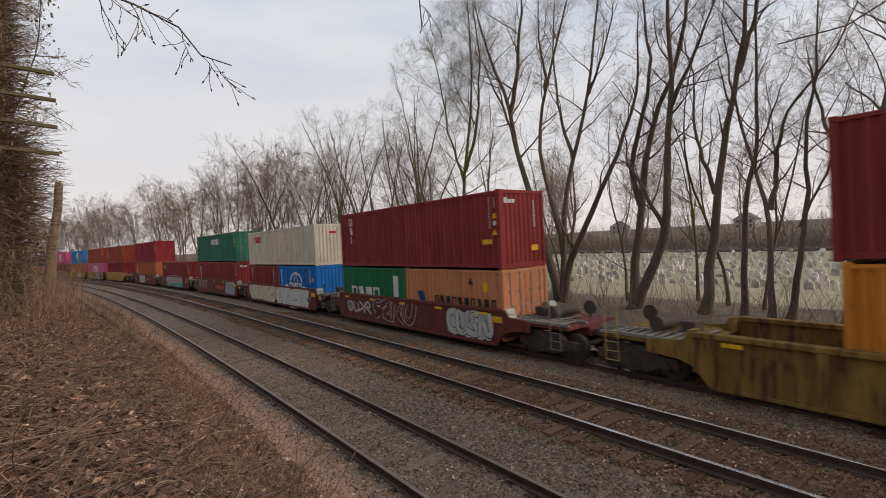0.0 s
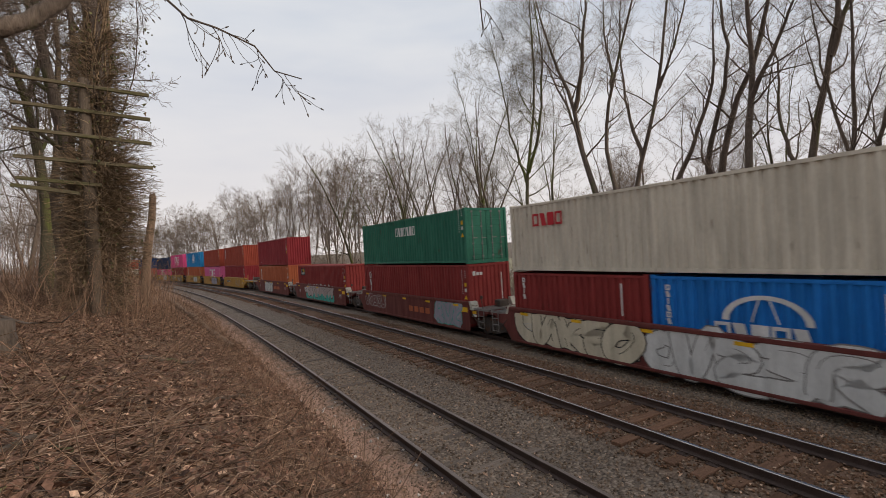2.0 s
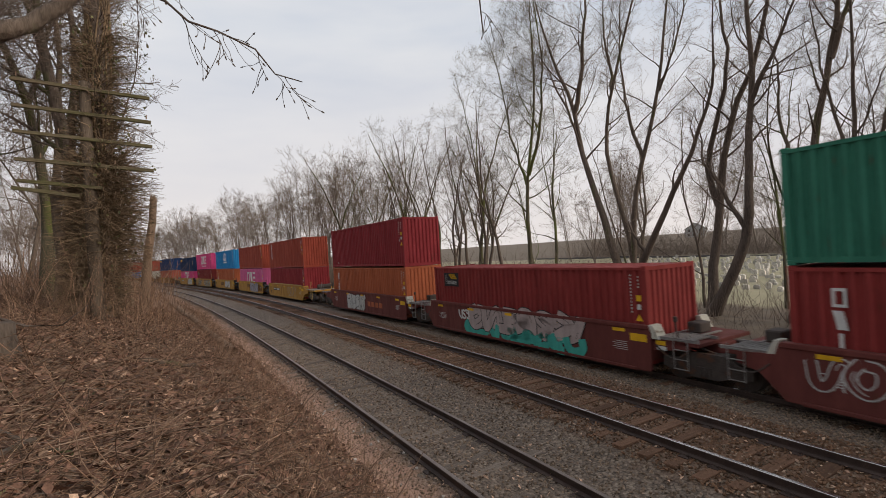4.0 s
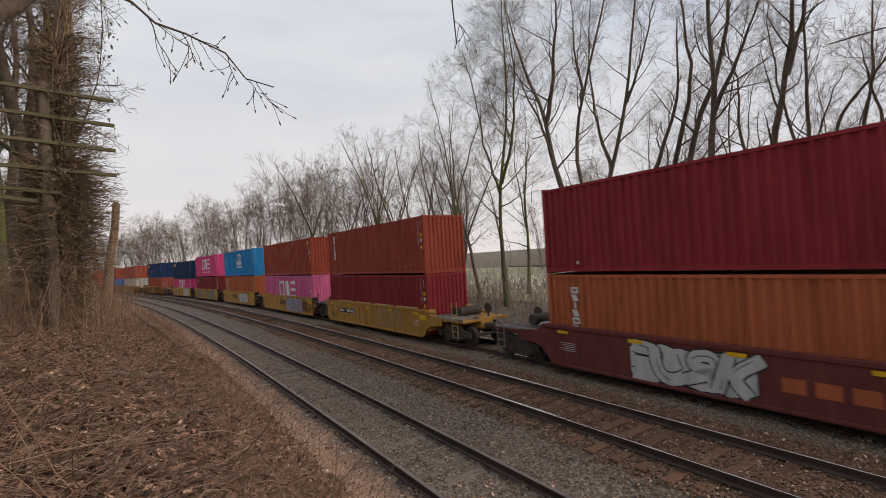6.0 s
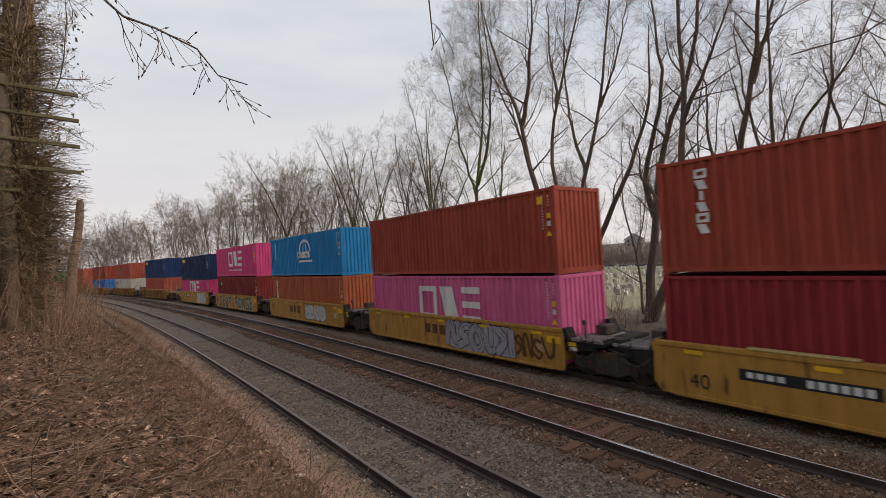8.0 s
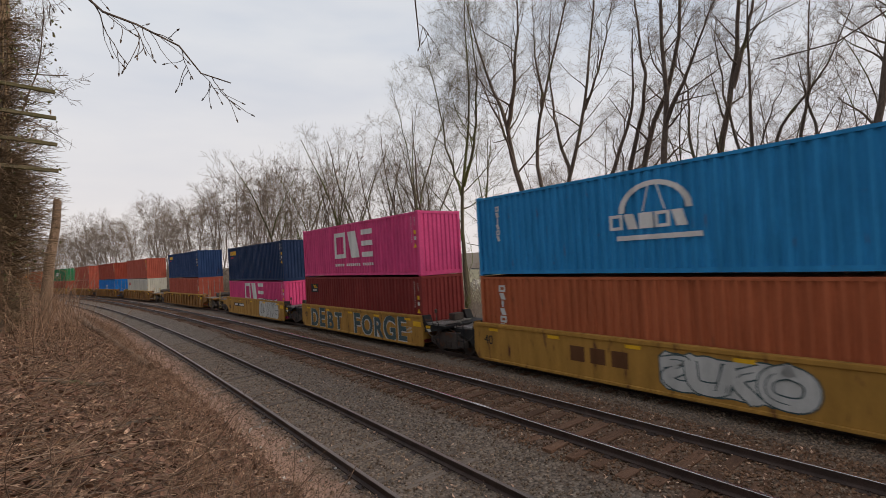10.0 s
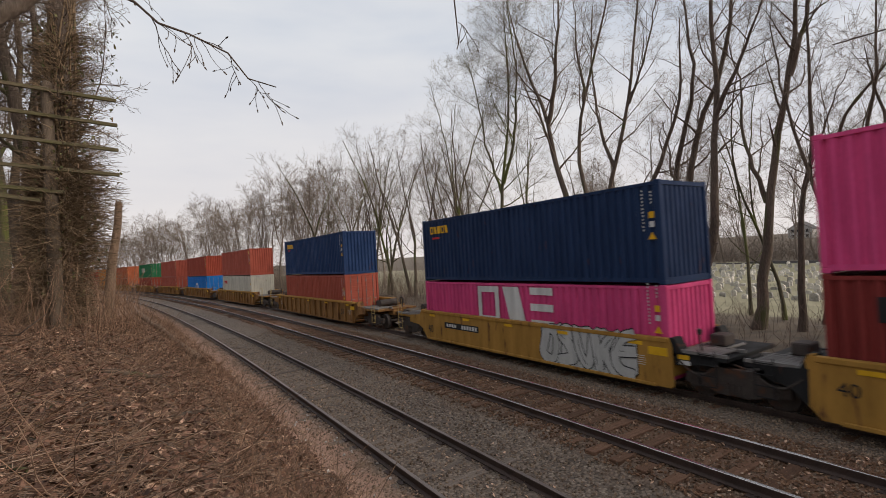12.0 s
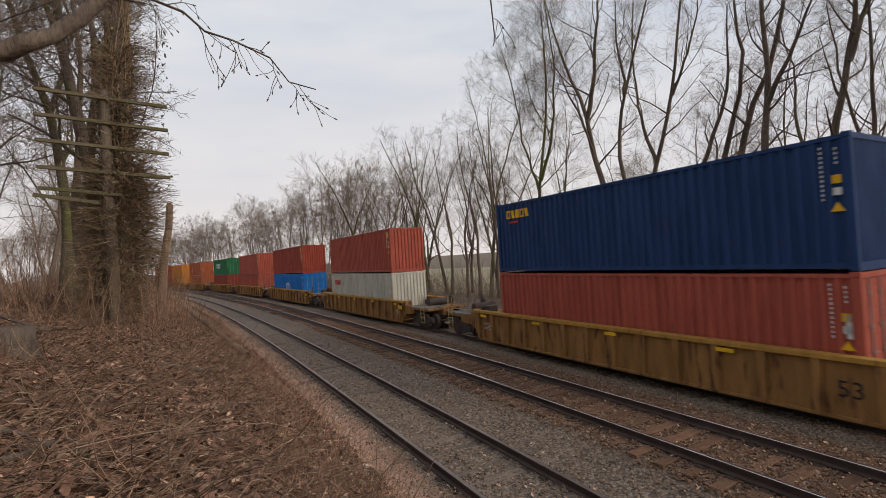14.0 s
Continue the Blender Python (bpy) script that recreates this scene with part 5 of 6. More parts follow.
def near_weighted(rng, x0, x1, y0, y1, power=1.7):
    return lambda r: (lambda y: (r.uniform(x0, x1) + drift(y), y))(y0 + (y1 - y0) * r.random() ** power)


def build_undergrowth():
    rng = random.Random(5)
    nw = near_weighted
    scatter_stems("brambles", "tangled grey-brown bramble stems over the bank", "stem", 8500, nw(rng, -5.5, 1.2, 1.6, 24), (0.35, 1.3), (0.0035, 0.009), (0.1, 1.0), 31)
    scatter_stems("dead_canes", "bleached dead canes arching over the brambles", "cane", 1500, nw(rng, -5.5, 1.0, 3.6, 17, 1.4), (0.4, 1.25), (0.005, 0.011), (0.0, 0.6), 39, 5, -0.2)
    scatter_stems("dry_grass", "bleached dry grass and straw on the bank", "straw", 3600, nw(rng, -5, 1.8, 1.8, 22), (0.15, 0.6), (0.0016, 0.004), (0.0, 1.2), 32, 3)
    scatter_stems("fallen_twigs", "fallen twigs among dead leaves", "twig", 2600, nw(rng, -5, 2.6, 1.8, 18), (0.2, 0.9), (0.004, 0.011), (-0.1, 0.25), 33, 3, -0.3)
    scatter_stems("weed_stalks", "upright dry weed stalks on the edge of the bank", "stem", 2600, nw(rng, 0.8, 2.7, 4.5, 40, 1.3), (0.4, 1.0), (0.002, 0.005), (1.2, 4.0), 34, 4, -0.03)
    scatter_stems("saplings", "thicket of thin bare saplings under the trees", "stem", 1900, lambda r: (lambda y: (r.uniform(-6.5, 0.3) + drift(y), y))(r.uniform(11, 42)), (0.8, 2.4), (0.004, 0.011), (1.5, 6.0), 35, 5, 0.0)
    scatter_stems("hedge_brush", "grey brush in front of the trees behind the train", "twig", 4600, lambda r: (lambda y: (r.uniform(17.5, 25) + drift(y), y))(r.uniform(-25, 110)), (0.6, 2.6), (0.005, 0.014), (0.8, 4.0), 36, 4, 0.0)
    scatter_stems("trackside_thicket", "grey-brown thicket behind the train", "twig", 3600, lambda r: (lambda y: (r.uniform(18.5, 30) + drift(y), y))(r.uniform(24, 120)), (1.5, 4.2), (0.008, 0.02), (1.2, 4.0), 45, 5, 0.0)
    scatter_stems("distant_thicket", "hazy thicket along the distant bend", "twig_hazed", 5200, lambda r: (lambda y: ((r.uniform(17.5, 40) if r.random() < 0.75 else r.uniform(-12, -1.5)) + drift(y), y))(r.uniform(70, 270)), (1.5, 5.5), (0.02, 0.05), (1.2, 4.0), 37, 4, 0.0)

    scatter_stems("field_edge_thicket", "hazy brush along the far edge of the field", "twig_hazed", 5200, lambda r: (r.uniform(69, 84), r.uniform(-40, 75)), (1.5, 6.0), (0.015, 0.04), (1.0, 3.0), 38, 4, 0.0)

    def leaves(name, label, mat, count, place, size, seed):
        r = random.Random(seed)
        vs, fs = [], []
        for _ in range(count):
            x, y = place(r)
            s = r.uniform(*size)
            m = pose(x, y, ground_z(x, y) + r.uniform(0.005, 0.06), r.uniform(-40, 40), r.uniform(-40, 40), r.uniform(0, 360))
            b = len(vs)
            c = r.uniform(-0.2, 0.35) * s
            for p in ((-s, 0, 0), (-0.2 * s, -0.5 * s, c), (0.9 * s, 0.05 * s, 0), (-0.1 * s, 0.55 * s, c)):
                vs.append(tuple(m @ Vector(p)))
            fs += [(b, b + 1, b + 2), (b, b + 2, b + 3)]
        tagged(raw(name, vs, fs, M[mat]), label, "leaves", kind="stuff")

    leaves("dead_leaves", "brown curled dead leaves on the bank", "leaf", 30000, nw(rng, -5.5, 2.9, 1.6, 24), (0.035, 0.095), 41)
    leaves("pale_leaves", "bleached dead leaves on the bank", "leaf_pale", 9000, nw(rng, -5.5, 3.2, 1.8, 22), (0.025, 0.07), 42)
    leaves("ivy_leaves", "low green leaves among the brambles", "ivy", 260, nw(rng, -3.5, -0.8, 2.0, 9), (0.03, 0.05), 43)
    leaves("track_leaves", "stray leaves and chips between the rails", "leaf_pale", 1900, nw(rng, 3.4, 10.5, 3.0, 22), (0.015, 0.05), 44)

    def stones(name, label, mat, count, place, size, seed, sink=0.3):
        r = random.Random(seed)
        octa = [(1, 0, 0), (-1, 0, 0), (0, 1, 0), (0, -1, 0), (0, 0, 1), (0, 0, -0.6)]
        faces = [(0, 2, 4), (2, 1, 4), (1, 3, 4), (3, 0, 4), (2, 0, 5), (1, 2, 5), (3, 1, 5), (0, 3, 5)]
        vs, fs = [], []
        for _ in range(count):
            x, y = place(r)
            s = r.uniform(*size)
            m = pose(x, y, ground_z(x, y) + s * (0.5 - sink), r.uniform(-40, 40), r.uniform(-40, 40), r.uniform(0, 360))
            b = len(vs)
            vs += [tuple(m @ (Vector(p) * s * r.uniform(0.6, 1.15))) for p in octa]
            fs += [tuple(b + i for i in f) for f in faces]
        tagged(raw(name, vs, fs, M[mat]), label, "gravel", kind="stuff")

    stones("ballast", "loose grey ballast stones between the tracks", "stone", 26000, nw(rng, 3.3, 15.5, 1.5, 30, 1.6), (0.02, 0.042), 51)
    stones("stained_ballast", "rust-stained ballast stones round the middle track", "rust_stone", 13000, nw(rng, 6.9, 10.4, 1.5, 30, 1.5), (0.02, 0.045), 54, 0.1)
    stones("bank_gravel", "small stones and dirt at the foot of the bank", "stone", 7000, nw(rng, 2.2, 3.9, 3.5, 22, 1.4), (0.008, 0.024), 52)
    stones("pale_pebbles", "scattered pale pebbles beside the siding", "pebble", 170, nw(rng, 2.0, 4.0, 4.5, 20, 1.3), (0.015, 0.05), 53, 0.1)


def telegraph_pole():
    x, y = -2.05, 15.9
    g = ground_z(x, y)
    t = thing("telegraph_pole", "old grey telegraph pole with sagging mossy crossarms", "utility pole", m=pose(x, y, 0, 0, 0, 0))
    v, f = tubes([([np.array((0.02, 0, g - 0.3)), np.array((0.0, 0, g + 2.5)), np.array((0.0, 0, 8.95)), np.array((0, 0, 9.02))], [0.17, 0.155, 0.125, 0.06])], 12)
    raw("pole", v, f, M["pole_wood"], t, smooth=True)
    for k, (z, tilt) in enumerate(((8.78, 4.2), (8.1, 4.4), (7.42, 4.8), (6.72, 4.2), (6.1, 7.0))):
        half = 1.52 if k < 4 else 1.5
        bm = bmesh.new()
        box(bm, -half, half if k != 4 else 0.3, -0.19, -0.1, -0.05, 0.045, 0.012)
        for vert in bm.verts:
            vert.co.z -= 0.035 * (vert.co.x / half) ** 2 + 0.01 * noise.noise(vert.co * 4)
        arm = part("crossarm", bm, M["arm_wood"], t, m=pose(0, 0, z, 0, tilt, 0))
        for q in range(8):
            xx = -1.4 + q * 0.4
            if k == 4 and xx > 0.25:
                continue
            if (q * 7 + k * 3) % 4 == 0:
                bm = bmesh.new()
                rod(bm, (xx, -0.145, 0.05), (xx, -0.145, 0.17), 0.018, 6, 0.013)
                part("insulator_pin", bm, M["bare_wood"], arm)
    bm = bmesh.new()
    box(bm, -1.62, -0.2, -0.2, -0.11, -0.055, 0.04, 0.008)
    part("crossarm", bm, M["arm_wood"], t, "loose hanging crossarm", m=pose(0, 0, 5.82, 0, 9, 0))


def build_left_side():
    telegraph_pole()
    x, y = -0.98, 21.5
    g = ground_z(x, y)
    t = thing("broken_pole", "broken grey pole stump with splintered bark", "utility pole", m=pose(x, y, 0))
    rng = random.Random(9)
    pts = [np.array((-0.38, 0, g - 0.3)), np.array((-0.28, 0, g + 0.7)), np.array((-0.12, 0, 4.3)), np.array((0.1, 0, 5.6)), np.array((0.18, 0, 6.52))]
    v, f = tubes([(pts, [0.19, 0.17, 0.155, 0.13, 0.12])], 10)
    raw("pole", v, f, M["bare_wood"], t, smooth=True)
    L = [([np.array((0.15 + rng.uniform(-0.1, 0.1), rng.uniform(-0.1, 0.1), 6.4)), np.array((0.2 + rng.uniform(-0.1, 0.1), rng.uniform(-0.1, 0.1), 6.55 + rng.uniform(0, 0.12)))], [0.05, 0.012]) for _ in range(9)]
    v, f = tubes(L, 4)
    raw("splinter", v, f, M["bare_wood"], t)
    left = "bare tree with a tangle of fine twigs on the bank"
    tree("bare_tree", "mossy straight bare tree on the bank", 71, -4.4, 23.0, 19, 0.30, [(0, 0.0, 0, 0.95), (0.45, 0.2, 0.1, 0.5)], "bark_moss", "twig", 1.3, 0.2, 0.3)
    tree("bare_tree", "bare tree with a long barkless strip", 72, -3.3, 20.0, 19, 0.2, [(0, 0.05, 0, 0.95), (0.6, -0.2, 0.1, 0.4)], "pole_wood", "twig", 1.3, 0.2, 0.35)
    tree("bare_tree", left, 73, -2.6, 19.2, 20, 0.34, [(0, 0.0, 0, 0.95), (0.35, 0.1, 0.1, 0.6), (0.5, -0.2, -0.1, 0.5)], "bark", "twig", 1.0, 0.15, 0.25)
    tree("bare_tree", left, 74, -7.0, 21.0, 17, 0.2, [(0, 0.05, 0, 0.95), (0.35, -0.2, 0.1, 0.6)], "bark", "twig", 1.2, 0.22, 0.2)
    tree("bare_tree", left, 75, -4.6, 29.0, 18, 0.22, [(0, 0.0, 0, 0.95), (0.35, 0.08, 0.1, 0.6)], "bark", "twig", 1.0, 0.17, 0.2)
    tree("bare_tree", left, 76, -9.0, 29.0, 18, 0.24, [(0, 0.0, 0, 0.95), (0.3, 0.2, 0.1, 0.6)], "bark_moss", "twig", 1.2, 0.22, 0.2)
    a = tree("bare_tree", left, 77, -12.0, 24.0, 16, 0.2, [(0, 0.1, 0, 0.95), (0.3, -0.25, 0.1, 0.6)], "bark", "twig", 1.0, 0.25, 0.15, False, 1.5)
    tree("bare_tree", left, 78, -5.6, 17.2, 15, 0.16, [(0, 0.05, 0, 0.95), (0.3, 0.25, 0.1, 0.6)], "bark_dark", "twig", 1.2, 0.26, 0.12)
    tree("bare_tree", left, 79, -8.2, 16.0, 15, 0.2, [(0, 0.1, 0, 0.95), (0.3, 0.3, 0.1, 0.6)], "bark", "twig", 1.2, 0.26, 0.12)
    tree("bare_tree", left, 80, -2.9, 24.5, 15, 0.15, [(0, 0.0, 0, 0.95), (0.25, 0.1, -0.1, 0.6)], "bark_dark", "twig", 0.9, 0.14, 0.15)
    r2 = random.Random(3)
    for px, py in ((-7, 40), (-13, 34), (-17, 28), (-11, 48), (-6.5, 55), (-20, 40), (-16, 55), (-9, 66), (-24, 30), (-8, 78), (-14, -8), (-9, -16), (-20, 8), (-16, 16)):
        xx = px + drift(py)
        copy_thing(a, pose(xx, py, ground_z(xx, py), 0, 0, r2.uniform(0, 360)))
    # barkless leaning trunk beside the pole
    t = thing("leaning_trunk", "pale barkless trunk leaning beside the pole", "tree trunk")
    gx = ground_z(-2.9, 16.7)
    v, f = tubes([([np.array((-3.05, 16.7, gx - 0.2)), np.array((-2.85, 16.75, gx + 1.4)), np.array((-2.6, 16.8, 6.4)), np.array((-2.45, 16.85, 8.6))], [0.19, 0.16, 0.12, 0.05])], 9)
    raw("trunk", v, f, M["bare_wood"], t, smooth=True)
    # the vine-clad tree behind the pole
    t = thing("vine_clad_tree", "tall trunk shrouded in dense dark vines, twigs and ivy", "tree")
    rng = random.Random(77)
    gz = ground_z(-2.1, 16.45)
    core = [np.array((-2.14, 16.45, gz - 0.3)), np.array((-2.05, 16.45, gz + 2.0)), np.array((-1.89, 16.45, gz + 5.0)), np.array((-1.72, 16.45, gz + 8.5)), np.array((-1.53, 16.5, gz + 13.0)), np.array((-1.5, 16.55, gz + 17.0))]
    v, f = tubes([(core, [0.44, 0.38, 0.34, 0.29, 0.2, 0.08])], 11)
    raw("trunk", v, f, M["bark_dark"], t, smooth=True)

    def centre(h):
        q = np.interp(h, [0, 2, 5, 8.5, 13, 17], [c[0] for c in core])
        return np.array((float(q), 16.45, gz + h))

    def tangle(count, h0, h1, reach0, reach1, thick, n, droop):
        L = []
        for _ in range(count):
            h = rng.uniform(h0, h1)
            a = rng.uniform(0, 2 * math.pi)
            reach = rng.uniform(reach0, reach1) * (1.0 if h < 8 else 0.65)
            if math.cos(a) > 0.1 and 1.5 < h < 6.5:
                reach *= 1.5
            p = centre(h) + np.array((math.cos(a), math.sin(a), 0)) * 0.28
            L.append((bent(rng, p, (math.cos(a), math.sin(a), rng.uniform(-0.3, 0.7)), reach, n, 0.28, droop), radii(rng.uniform(*thick), 0.005, n)))
        return L

    v, f = tubes(tangle(4200, 0.1, 8.0, 0.2, 0.7, (0.006, 0.016), 4, -0.03) + tangle(3600, 0.1, 4.5, 0.4, 1.0, (0.006, 0.014), 4, -0.05) + tangle(900, 8.0, 13.0, 0.2, 0.7, (0.006, 0.014), 4, 0.02), 3)
    tagged(raw("vine_tangle", v, f, M["vine"], t), kind="stuff")
    for lp, lr in tangle(34, 2.0, 12.0, 0.7, 1.25, (0.018, 0.035), 6, 0.05):
        v, f = tubes([(lp, lr)], 5)
        limb = raw("limb", v, f, M["bark_dark"], t, smooth=True)
        fine_ = branch_out(rng, lp, lr, 0.2, 8, 0.55, 45, 0.04, 0.16, 4, 0.6)
        for sp, sr in list(fine_):
            fine_ += branch_out(rng, sp, sr, 0.2, 4, 0.32, 45, 0.03, 0.16, 3, 0.7)
        v, f = tubes([(q, [max(k, 0.004) for k in r]) for q, r in fine_], 3)
        tagged(raw("twig_spray", v, f, M["twig"], limb), kind="stuff")
    # stems of vine that climb the trunk
    for k in range(26):
        a, w_ = rng.uniform(0, 2 * math.pi), rng.uniform(0.8, 1.6)
        line = [centre(h) + np.array((math.cos(a + w_ * math.sin(h * 0.5 + k)), math.sin(a + w_ * math.sin(h * 0.5 + k)), 0)) * (0.42 - 0.014 * h) for h in np.linspace(0, 12, 20)]
        v, f = tubes([(line, radii(rng.uniform(0.025, 0.05), 0.015, 19))], 5)
        raw("vine_stem", v, f, M["vine"], t, smooth=True)
    vs, fs = [], []
    for _ in range(1300):
        h = rng.uniform(0.6, 8.2)
        a = rng.uniform(0, 2 * math.pi)
        q = 0.35 + rng.random() ** 2 * (1.2 if math.cos(a) > 0 and h > 1.5 else 0.5)
        m = pose(*(centre(h) + np.array((math.cos(a) * q, math.sin(a) * q, 0))), rng.uniform(0, 360), rng.uniform(0, 360), rng.uniform(0, 360))
        b = len(vs)
        s = rng.uniform(0.03, 0.06)
        vs += [tuple(m @ Vector(p)) for p in ((-s, 0, 0), (0, -0.7 * s, 0.2 * s), (s, 0, 0), (0, 0.7 * s, 0.2 * s))]
        fs += [(b, b + 1, b + 2), (b, b + 2, b + 3)]
    tagged(raw("ivy_leaves", vs, fs, M["ivy"], t), kind="stuff")
    # fallen pole along the edge, stump and broken limb on the bank
    t = thing("fallen_log", "bleached fallen log along the edge of the bank", "log")
    pts = []
    for k in range(9):
        f_ = k / 8
        yy = 16.2 + f_ * 12.5
        xx = 1.28 - f_ * 1.9
        pts.append(np.array((xx, yy, ground_z(xx, yy) + 0.16 + 0.03 * math.sin(k * 2.1))))
    v, f = tubes([(pts, radii(0.14, 0.1, 8))], 9)
    raw("trunk", v, f, M["bare_wood"], t, smooth=True)
    t = thing("tree_stump", "low rotten stump among the brambles", "stump")
    sx, sy = -2.55, 9.6
    g = ground_z(sx, sy)
    v, f = tubes([([np.array((sx, sy, g - 0.2)), np.array((sx, sy, g + 0.2)), np.array((sx + 0.03, sy, g + 0.42)), np.array((sx + 0.03, sy, g + 0.43))], [0.36, 0.28, 0.25, 0.02])], 12)
    raw("stump", v, f, M["bark"], t, smooth=True)
    for k, (xa, ya, xb, yb, r) in enumerate(((-0.75, 10.3, 0.15, 10.9, 0.06), (-1.75, 3.6, -1.2, 5.4, 0.045), (-2.3, 6.0, -0.9, 5.2, 0.03), (0.2, 7.6, 1.1, 9.2, 0.035))):
        t = thing("fallen_branch", "fallen grey branch on the leaf litter", "branch", "fallen branches")
        q = [np.array((xa + (xb - xa) * i / 5, ya + (yb - ya) * i / 5, ground_z(xa + (xb - xa) * i / 5, ya + (yb - ya) * i / 5) + r + 0.03 * (i % 2))) for i in range(6)]
        v, f = tubes([(q, radii(r, r * 0.6, 5))], 7)
        raw("branch", v, f, M["bark"], t, smooth=True)
    # arching bare stem over the brambles
    t = thing("arching_stem", "long dark arching stem over the brambles", "branch")
    q = [np.array(p) for p in ((-5.0, 12.5, 4.2), (-4.0, 11.6, 3.75), (-3.1, 11.0, 3.25), (-2.4, 10.7, 2.95), (-1.9, 10.7, 2.9), (-1.55, 10.9, 3.2))]
    q[0][2] = ground_z(-5.0, 12.5) + 0.9
    v, f = tubes([([np.array((-5.3, 12.8, ground_z(-5.3, 12.8)))] + q, [0.035, 0.03, 0.028, 0.026, 0.022, 0.016, 0.008])], 6)
    raw("branch", v, f, M["bark_dark"], t, smooth=True)


def overhanging(name, label, trunk, limbs_, seed, r0, lean=0.0):
    """A tree beside the camera whose limbs reach over the view; each limb is a start, an end and a sag."""
    rng = random.Random(seed)
    t = thing(name, label, "tree")
    x, y, h = trunk
    g = ground_z(x, y)
    tp = [np.array((x - lean, y, g - 0.3)), np.array((x - lean * 0.45, y, g + h * 0.4)), np.array((x + 0.1, y + 0.05, g + h)), np.array((x + 0.15, y + 0.1, g + h + 3))]
    v, f = tubes([(tp, [r0 * 1.25, r0, r0 * 0.85, r0 * 0.5])], 12)
    raw("trunk", v, f, M["bark"], t, smooth=True)
    for start, end, sag, r, side, bark in limbs_:
        a, b = np.array(start), np.array(end)
        n = 12
        pts = [a + (b - a) * i / n + np.array((0, 0, -sag * 4 * (i / n) * (1 - i / n))) + np.array([rng.gauss(0, 0.012 * math.dist(start, end)) for _ in range(3)]) * (0 < i < n) for i in range(n + 1)]
        lim = (pts, radii(r, max(r * (0.5 if r > 0.1 else 0.2), 0.004), n))
        sub = branch_out(rng, pts, lim[1], 0.35, side, 0.62, 40, -0.02, 0.14, 6, 0.6)
        tw = []
        for p, rr in sub:
            tw += branch_out(rng, p, rr, 0.25, 4, 0.4, 40, 0.0, 0.15, 4, 0.7)
        v, f = tubes([lim], 8)
        raw("limb", v, f, M[bark], t, smooth=True)
        v, f = tubes([(p, [max(q, 0.004) for q in rr]) for p, rr in sub] + [(p, [max(q, 0.003) for q in rr]) for p, rr in tw], 4)
        if len(v):
            tagged(raw("twig_spray", v, f, M["bark_dark"], t), kind="stuff")
        buds = bmesh.new()
        for p, rr in sub + tw:
            p = [np.array(q) for q in p[-2:]]
            d = p[-1] - p[-2]
            d = d / np.linalg.norm(d)
            rod(buds, p[-1] - d * 0.01, p[-1] + d * 0.025, 0.009, 5, 0.004)
        tagged(part("bud_clusters", buds, M["bark_dark"], t), kind="stuff")


def build_overhang():
    overhanging("overhanging_tree", "bare tree whose budding twigs hang over the view", (-1.6, -1.6, 6.5),
                [((-1.5, -1.5, 7.0), (2.9, 4.1, 6.05), -0.9, 0.03, 4, "bark_dark")], 81, 0.2)
    overhanging("overhanging_tree", "large bare tree with a heavy bent limb and hanging budding twigs", (-1.75, 5.75, 6.0),
                [((-1.65, 5.75, 7.5), (1.18, 4.9, 5.62), 0.06, 0.028, 10, "bark_dark"), ((-1.75, 5.8, 6.0), (-0.35, 6.0, 7.5), 0.42, 0.11, 3, "bark")], 82, 0.2, 0.75)
    overhanging("overhanging_tree", "bare tree beside the siding with a limb over the view", (9.9, -6.0, 7.0),
                [((10.0, -5.9, 6.6), (8.55, 2.75, 6.55), -0.2, 0.045, 8, "bark_dark")], 83, 0.2)


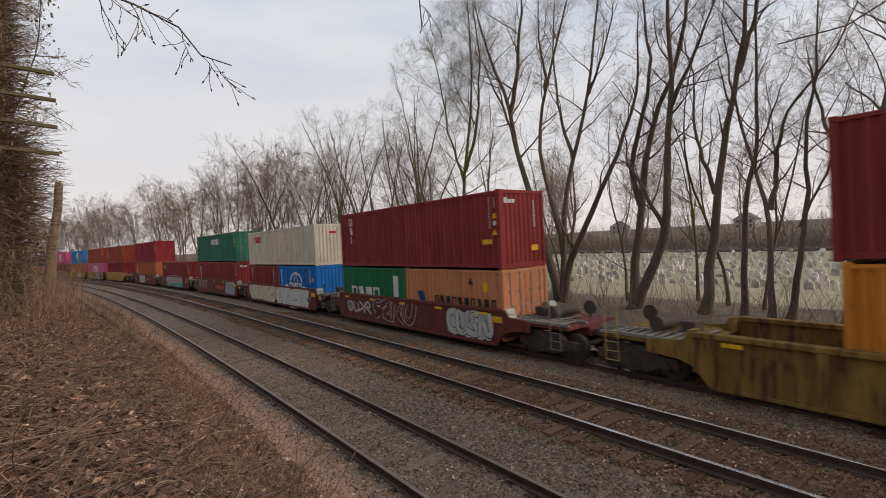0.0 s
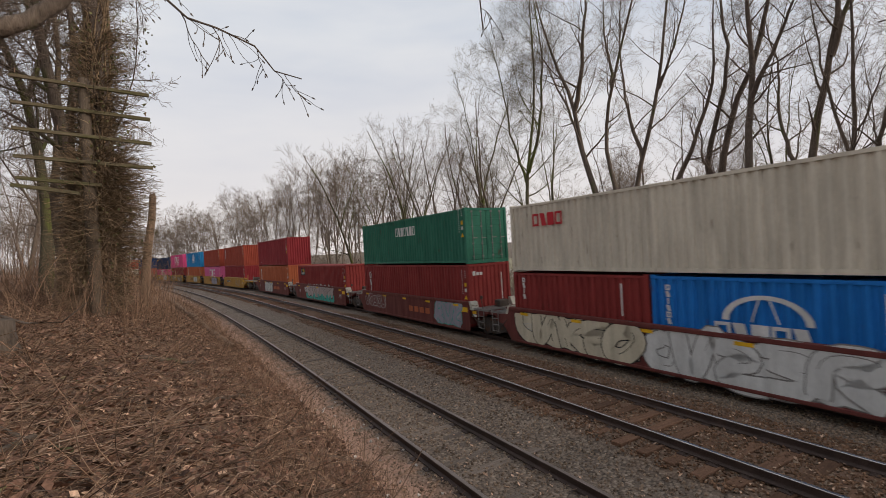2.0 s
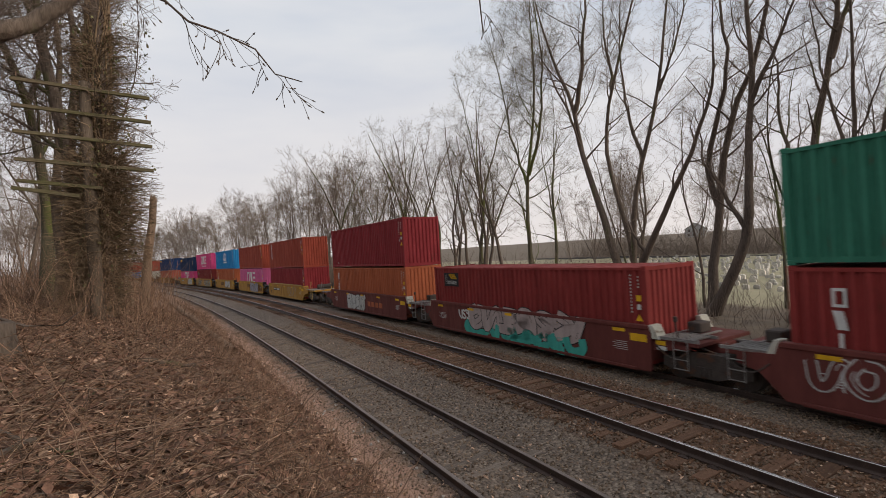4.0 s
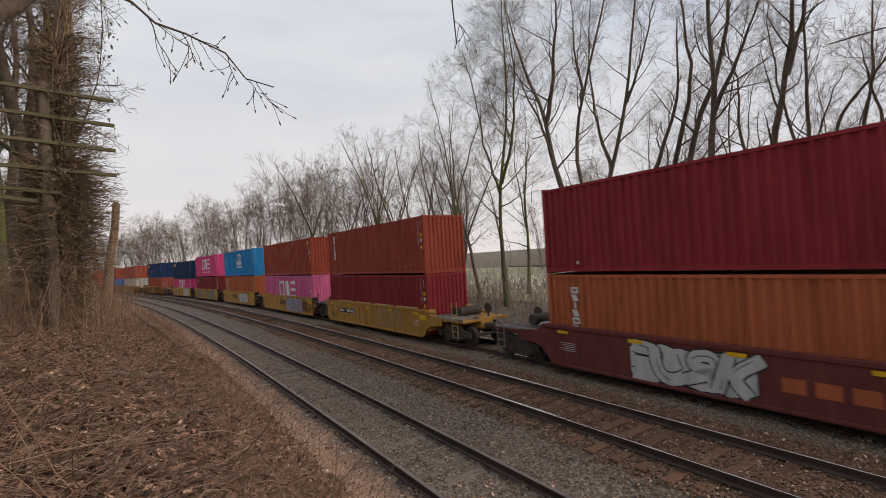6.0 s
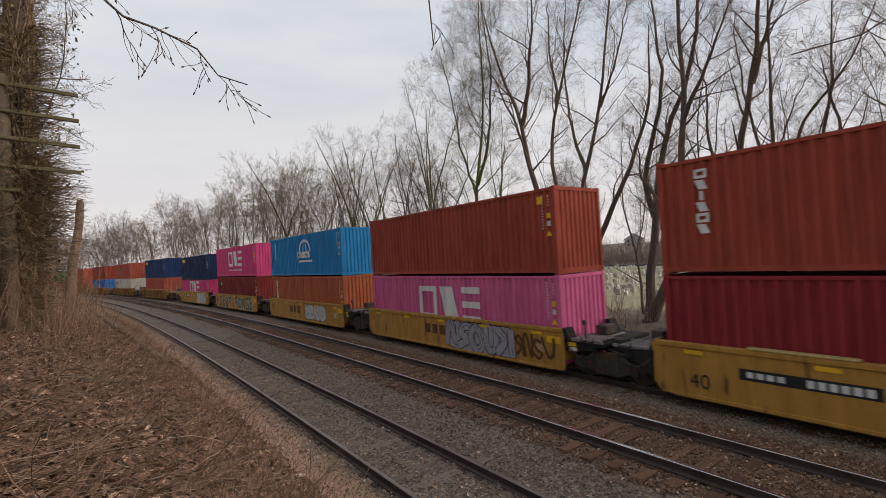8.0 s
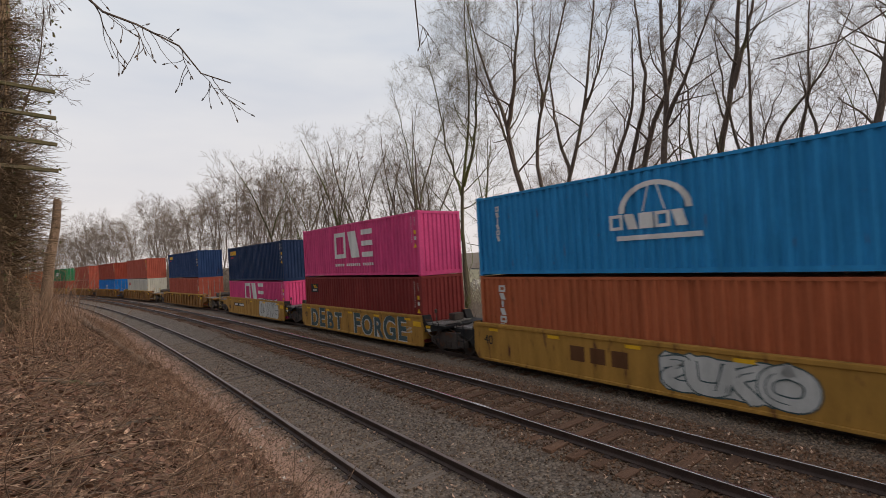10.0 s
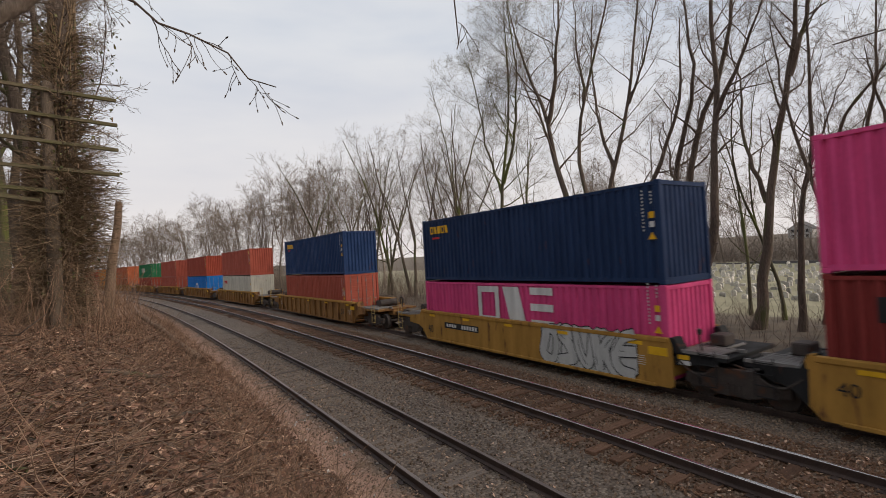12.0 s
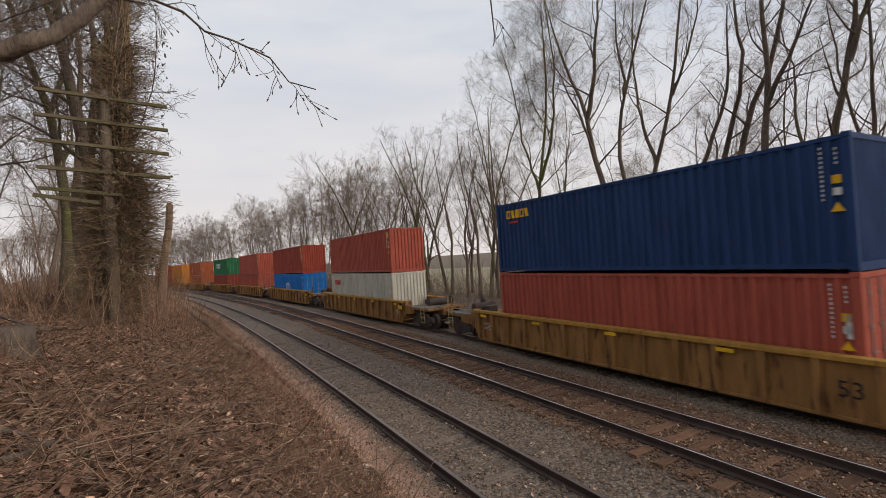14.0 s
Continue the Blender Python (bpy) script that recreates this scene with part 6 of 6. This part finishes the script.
def build_field():
    """Rows of headstones on the lawn, a kerb wall and houses behind."""
    r = random.Random(8)
    vs, fs = [], []
    for i in range(24):
        for j in range(75):
            x = 34.5 + i * 1.3 + r.uniform(-0.3, 0.3)
            y = -25 + j * 1.05 + r.uniform(-0.35, 0.35)
            if r.random() < 0.32:
                continue
            h, w_, d = r.uniform(0.25, 0.62), r.uniform(0.12, 0.27), r.uniform(0.05, 0.09)
            g = ground_z(x, y) - 0.05
            b = len(vs)
            prof = [(-w_, 0), (w_, 0), (w_, h * 0.8), (w_ * 0.5, h), (-w_ * 0.5, h), (-w_, h * 0.8)]
            vs += [(x - d, y + p, g + q) for p, q in prof] + [(x + d, y + p, g + q) for p, q in prof]
            fs += [tuple(range(b, b + 6)), tuple(range(b + 11, b + 5, -1))] + [(b + k, b + (k + 1) % 6, b + 6 + (k + 1) % 6, b + 6 + k) for k in range(6)]
    tagged(raw("headstones", vs, fs, M["headstone"]), "rows of pale headstones on a winter lawn", "headstones", kind="stuff")
    bm = bmesh.new()
    for k in range(30):
        y = -40 + k * 4
        box(bm, 67.0, 67.4, y, y + 4, ground_z(67.2, y) - 0.5, ground_z(67.2, y) + 0.25)
    tagged(part("boundary_wall", bm, M["house_roof"]), "low dark boundary wall beyond the headstones", "wall", kind="structure")
    for x, y, w_, a in ((215, 140, 8, 25), (225, 86, 8, 5)):
        g = ground_z(x, y) - 0.6
        t = thing("house", "small pale house with a grey gabled roof", "house", "houses beyond the field", m=pose(x, y, g, 0, 0, a))
        bm = bmesh.new()
        box(bm, -4, 4, -w_ / 2, w_ / 2, -0.5, 4.2)
        prism(bm, [(-w_ / 2, 4.2), (w_ / 2, 4.2), (0, 7.0)], -4, 4)
        part("wall", bm, M["house_wall"], t)
        for sy in (-1, 1):
            bm = bmesh.new()
            prism(bm, [(sy * (w_ / 2 + 0.4), 4.0), (sy * (w_ / 2 + 0.4), 4.2), (0, 7.25), (0, 7.05)], -4.4, 4.4)
            part("roof", bm, M["house_roof"], t)
        for q in (-0.3, 0.05, 0.3):
            for zz in (1.0, 3.0):
                bm = bmesh.new()
                box(bm, -4.04, -3.98, q * w_ - 0.45, q * w_ + 0.45, zz, zz + 1.1)
                part("window", bm, M["glass_dark"], t)


build_far_side_trees()
build_left_side()
build_overhang()
build_field()
build_undergrowth()


def motions():
    """The train rolls by at an even speed; each wheelset turns with it."""
    for ob, s0, y, z in MOVERS:
        shift = Matrix.Translation((0, y, z))
        walk(ob, [(t, train_pose(s0, t) @ shift) for t in T_ROWS])
    step = SPEED / FPS / 0.42
    for ws, y in WHEELS:
        walk(ws, [(i / FPS, pose(0, y, 0.42, math.degrees(i * step))) for i in range(int(14 * FPS) + 1)])


motions()
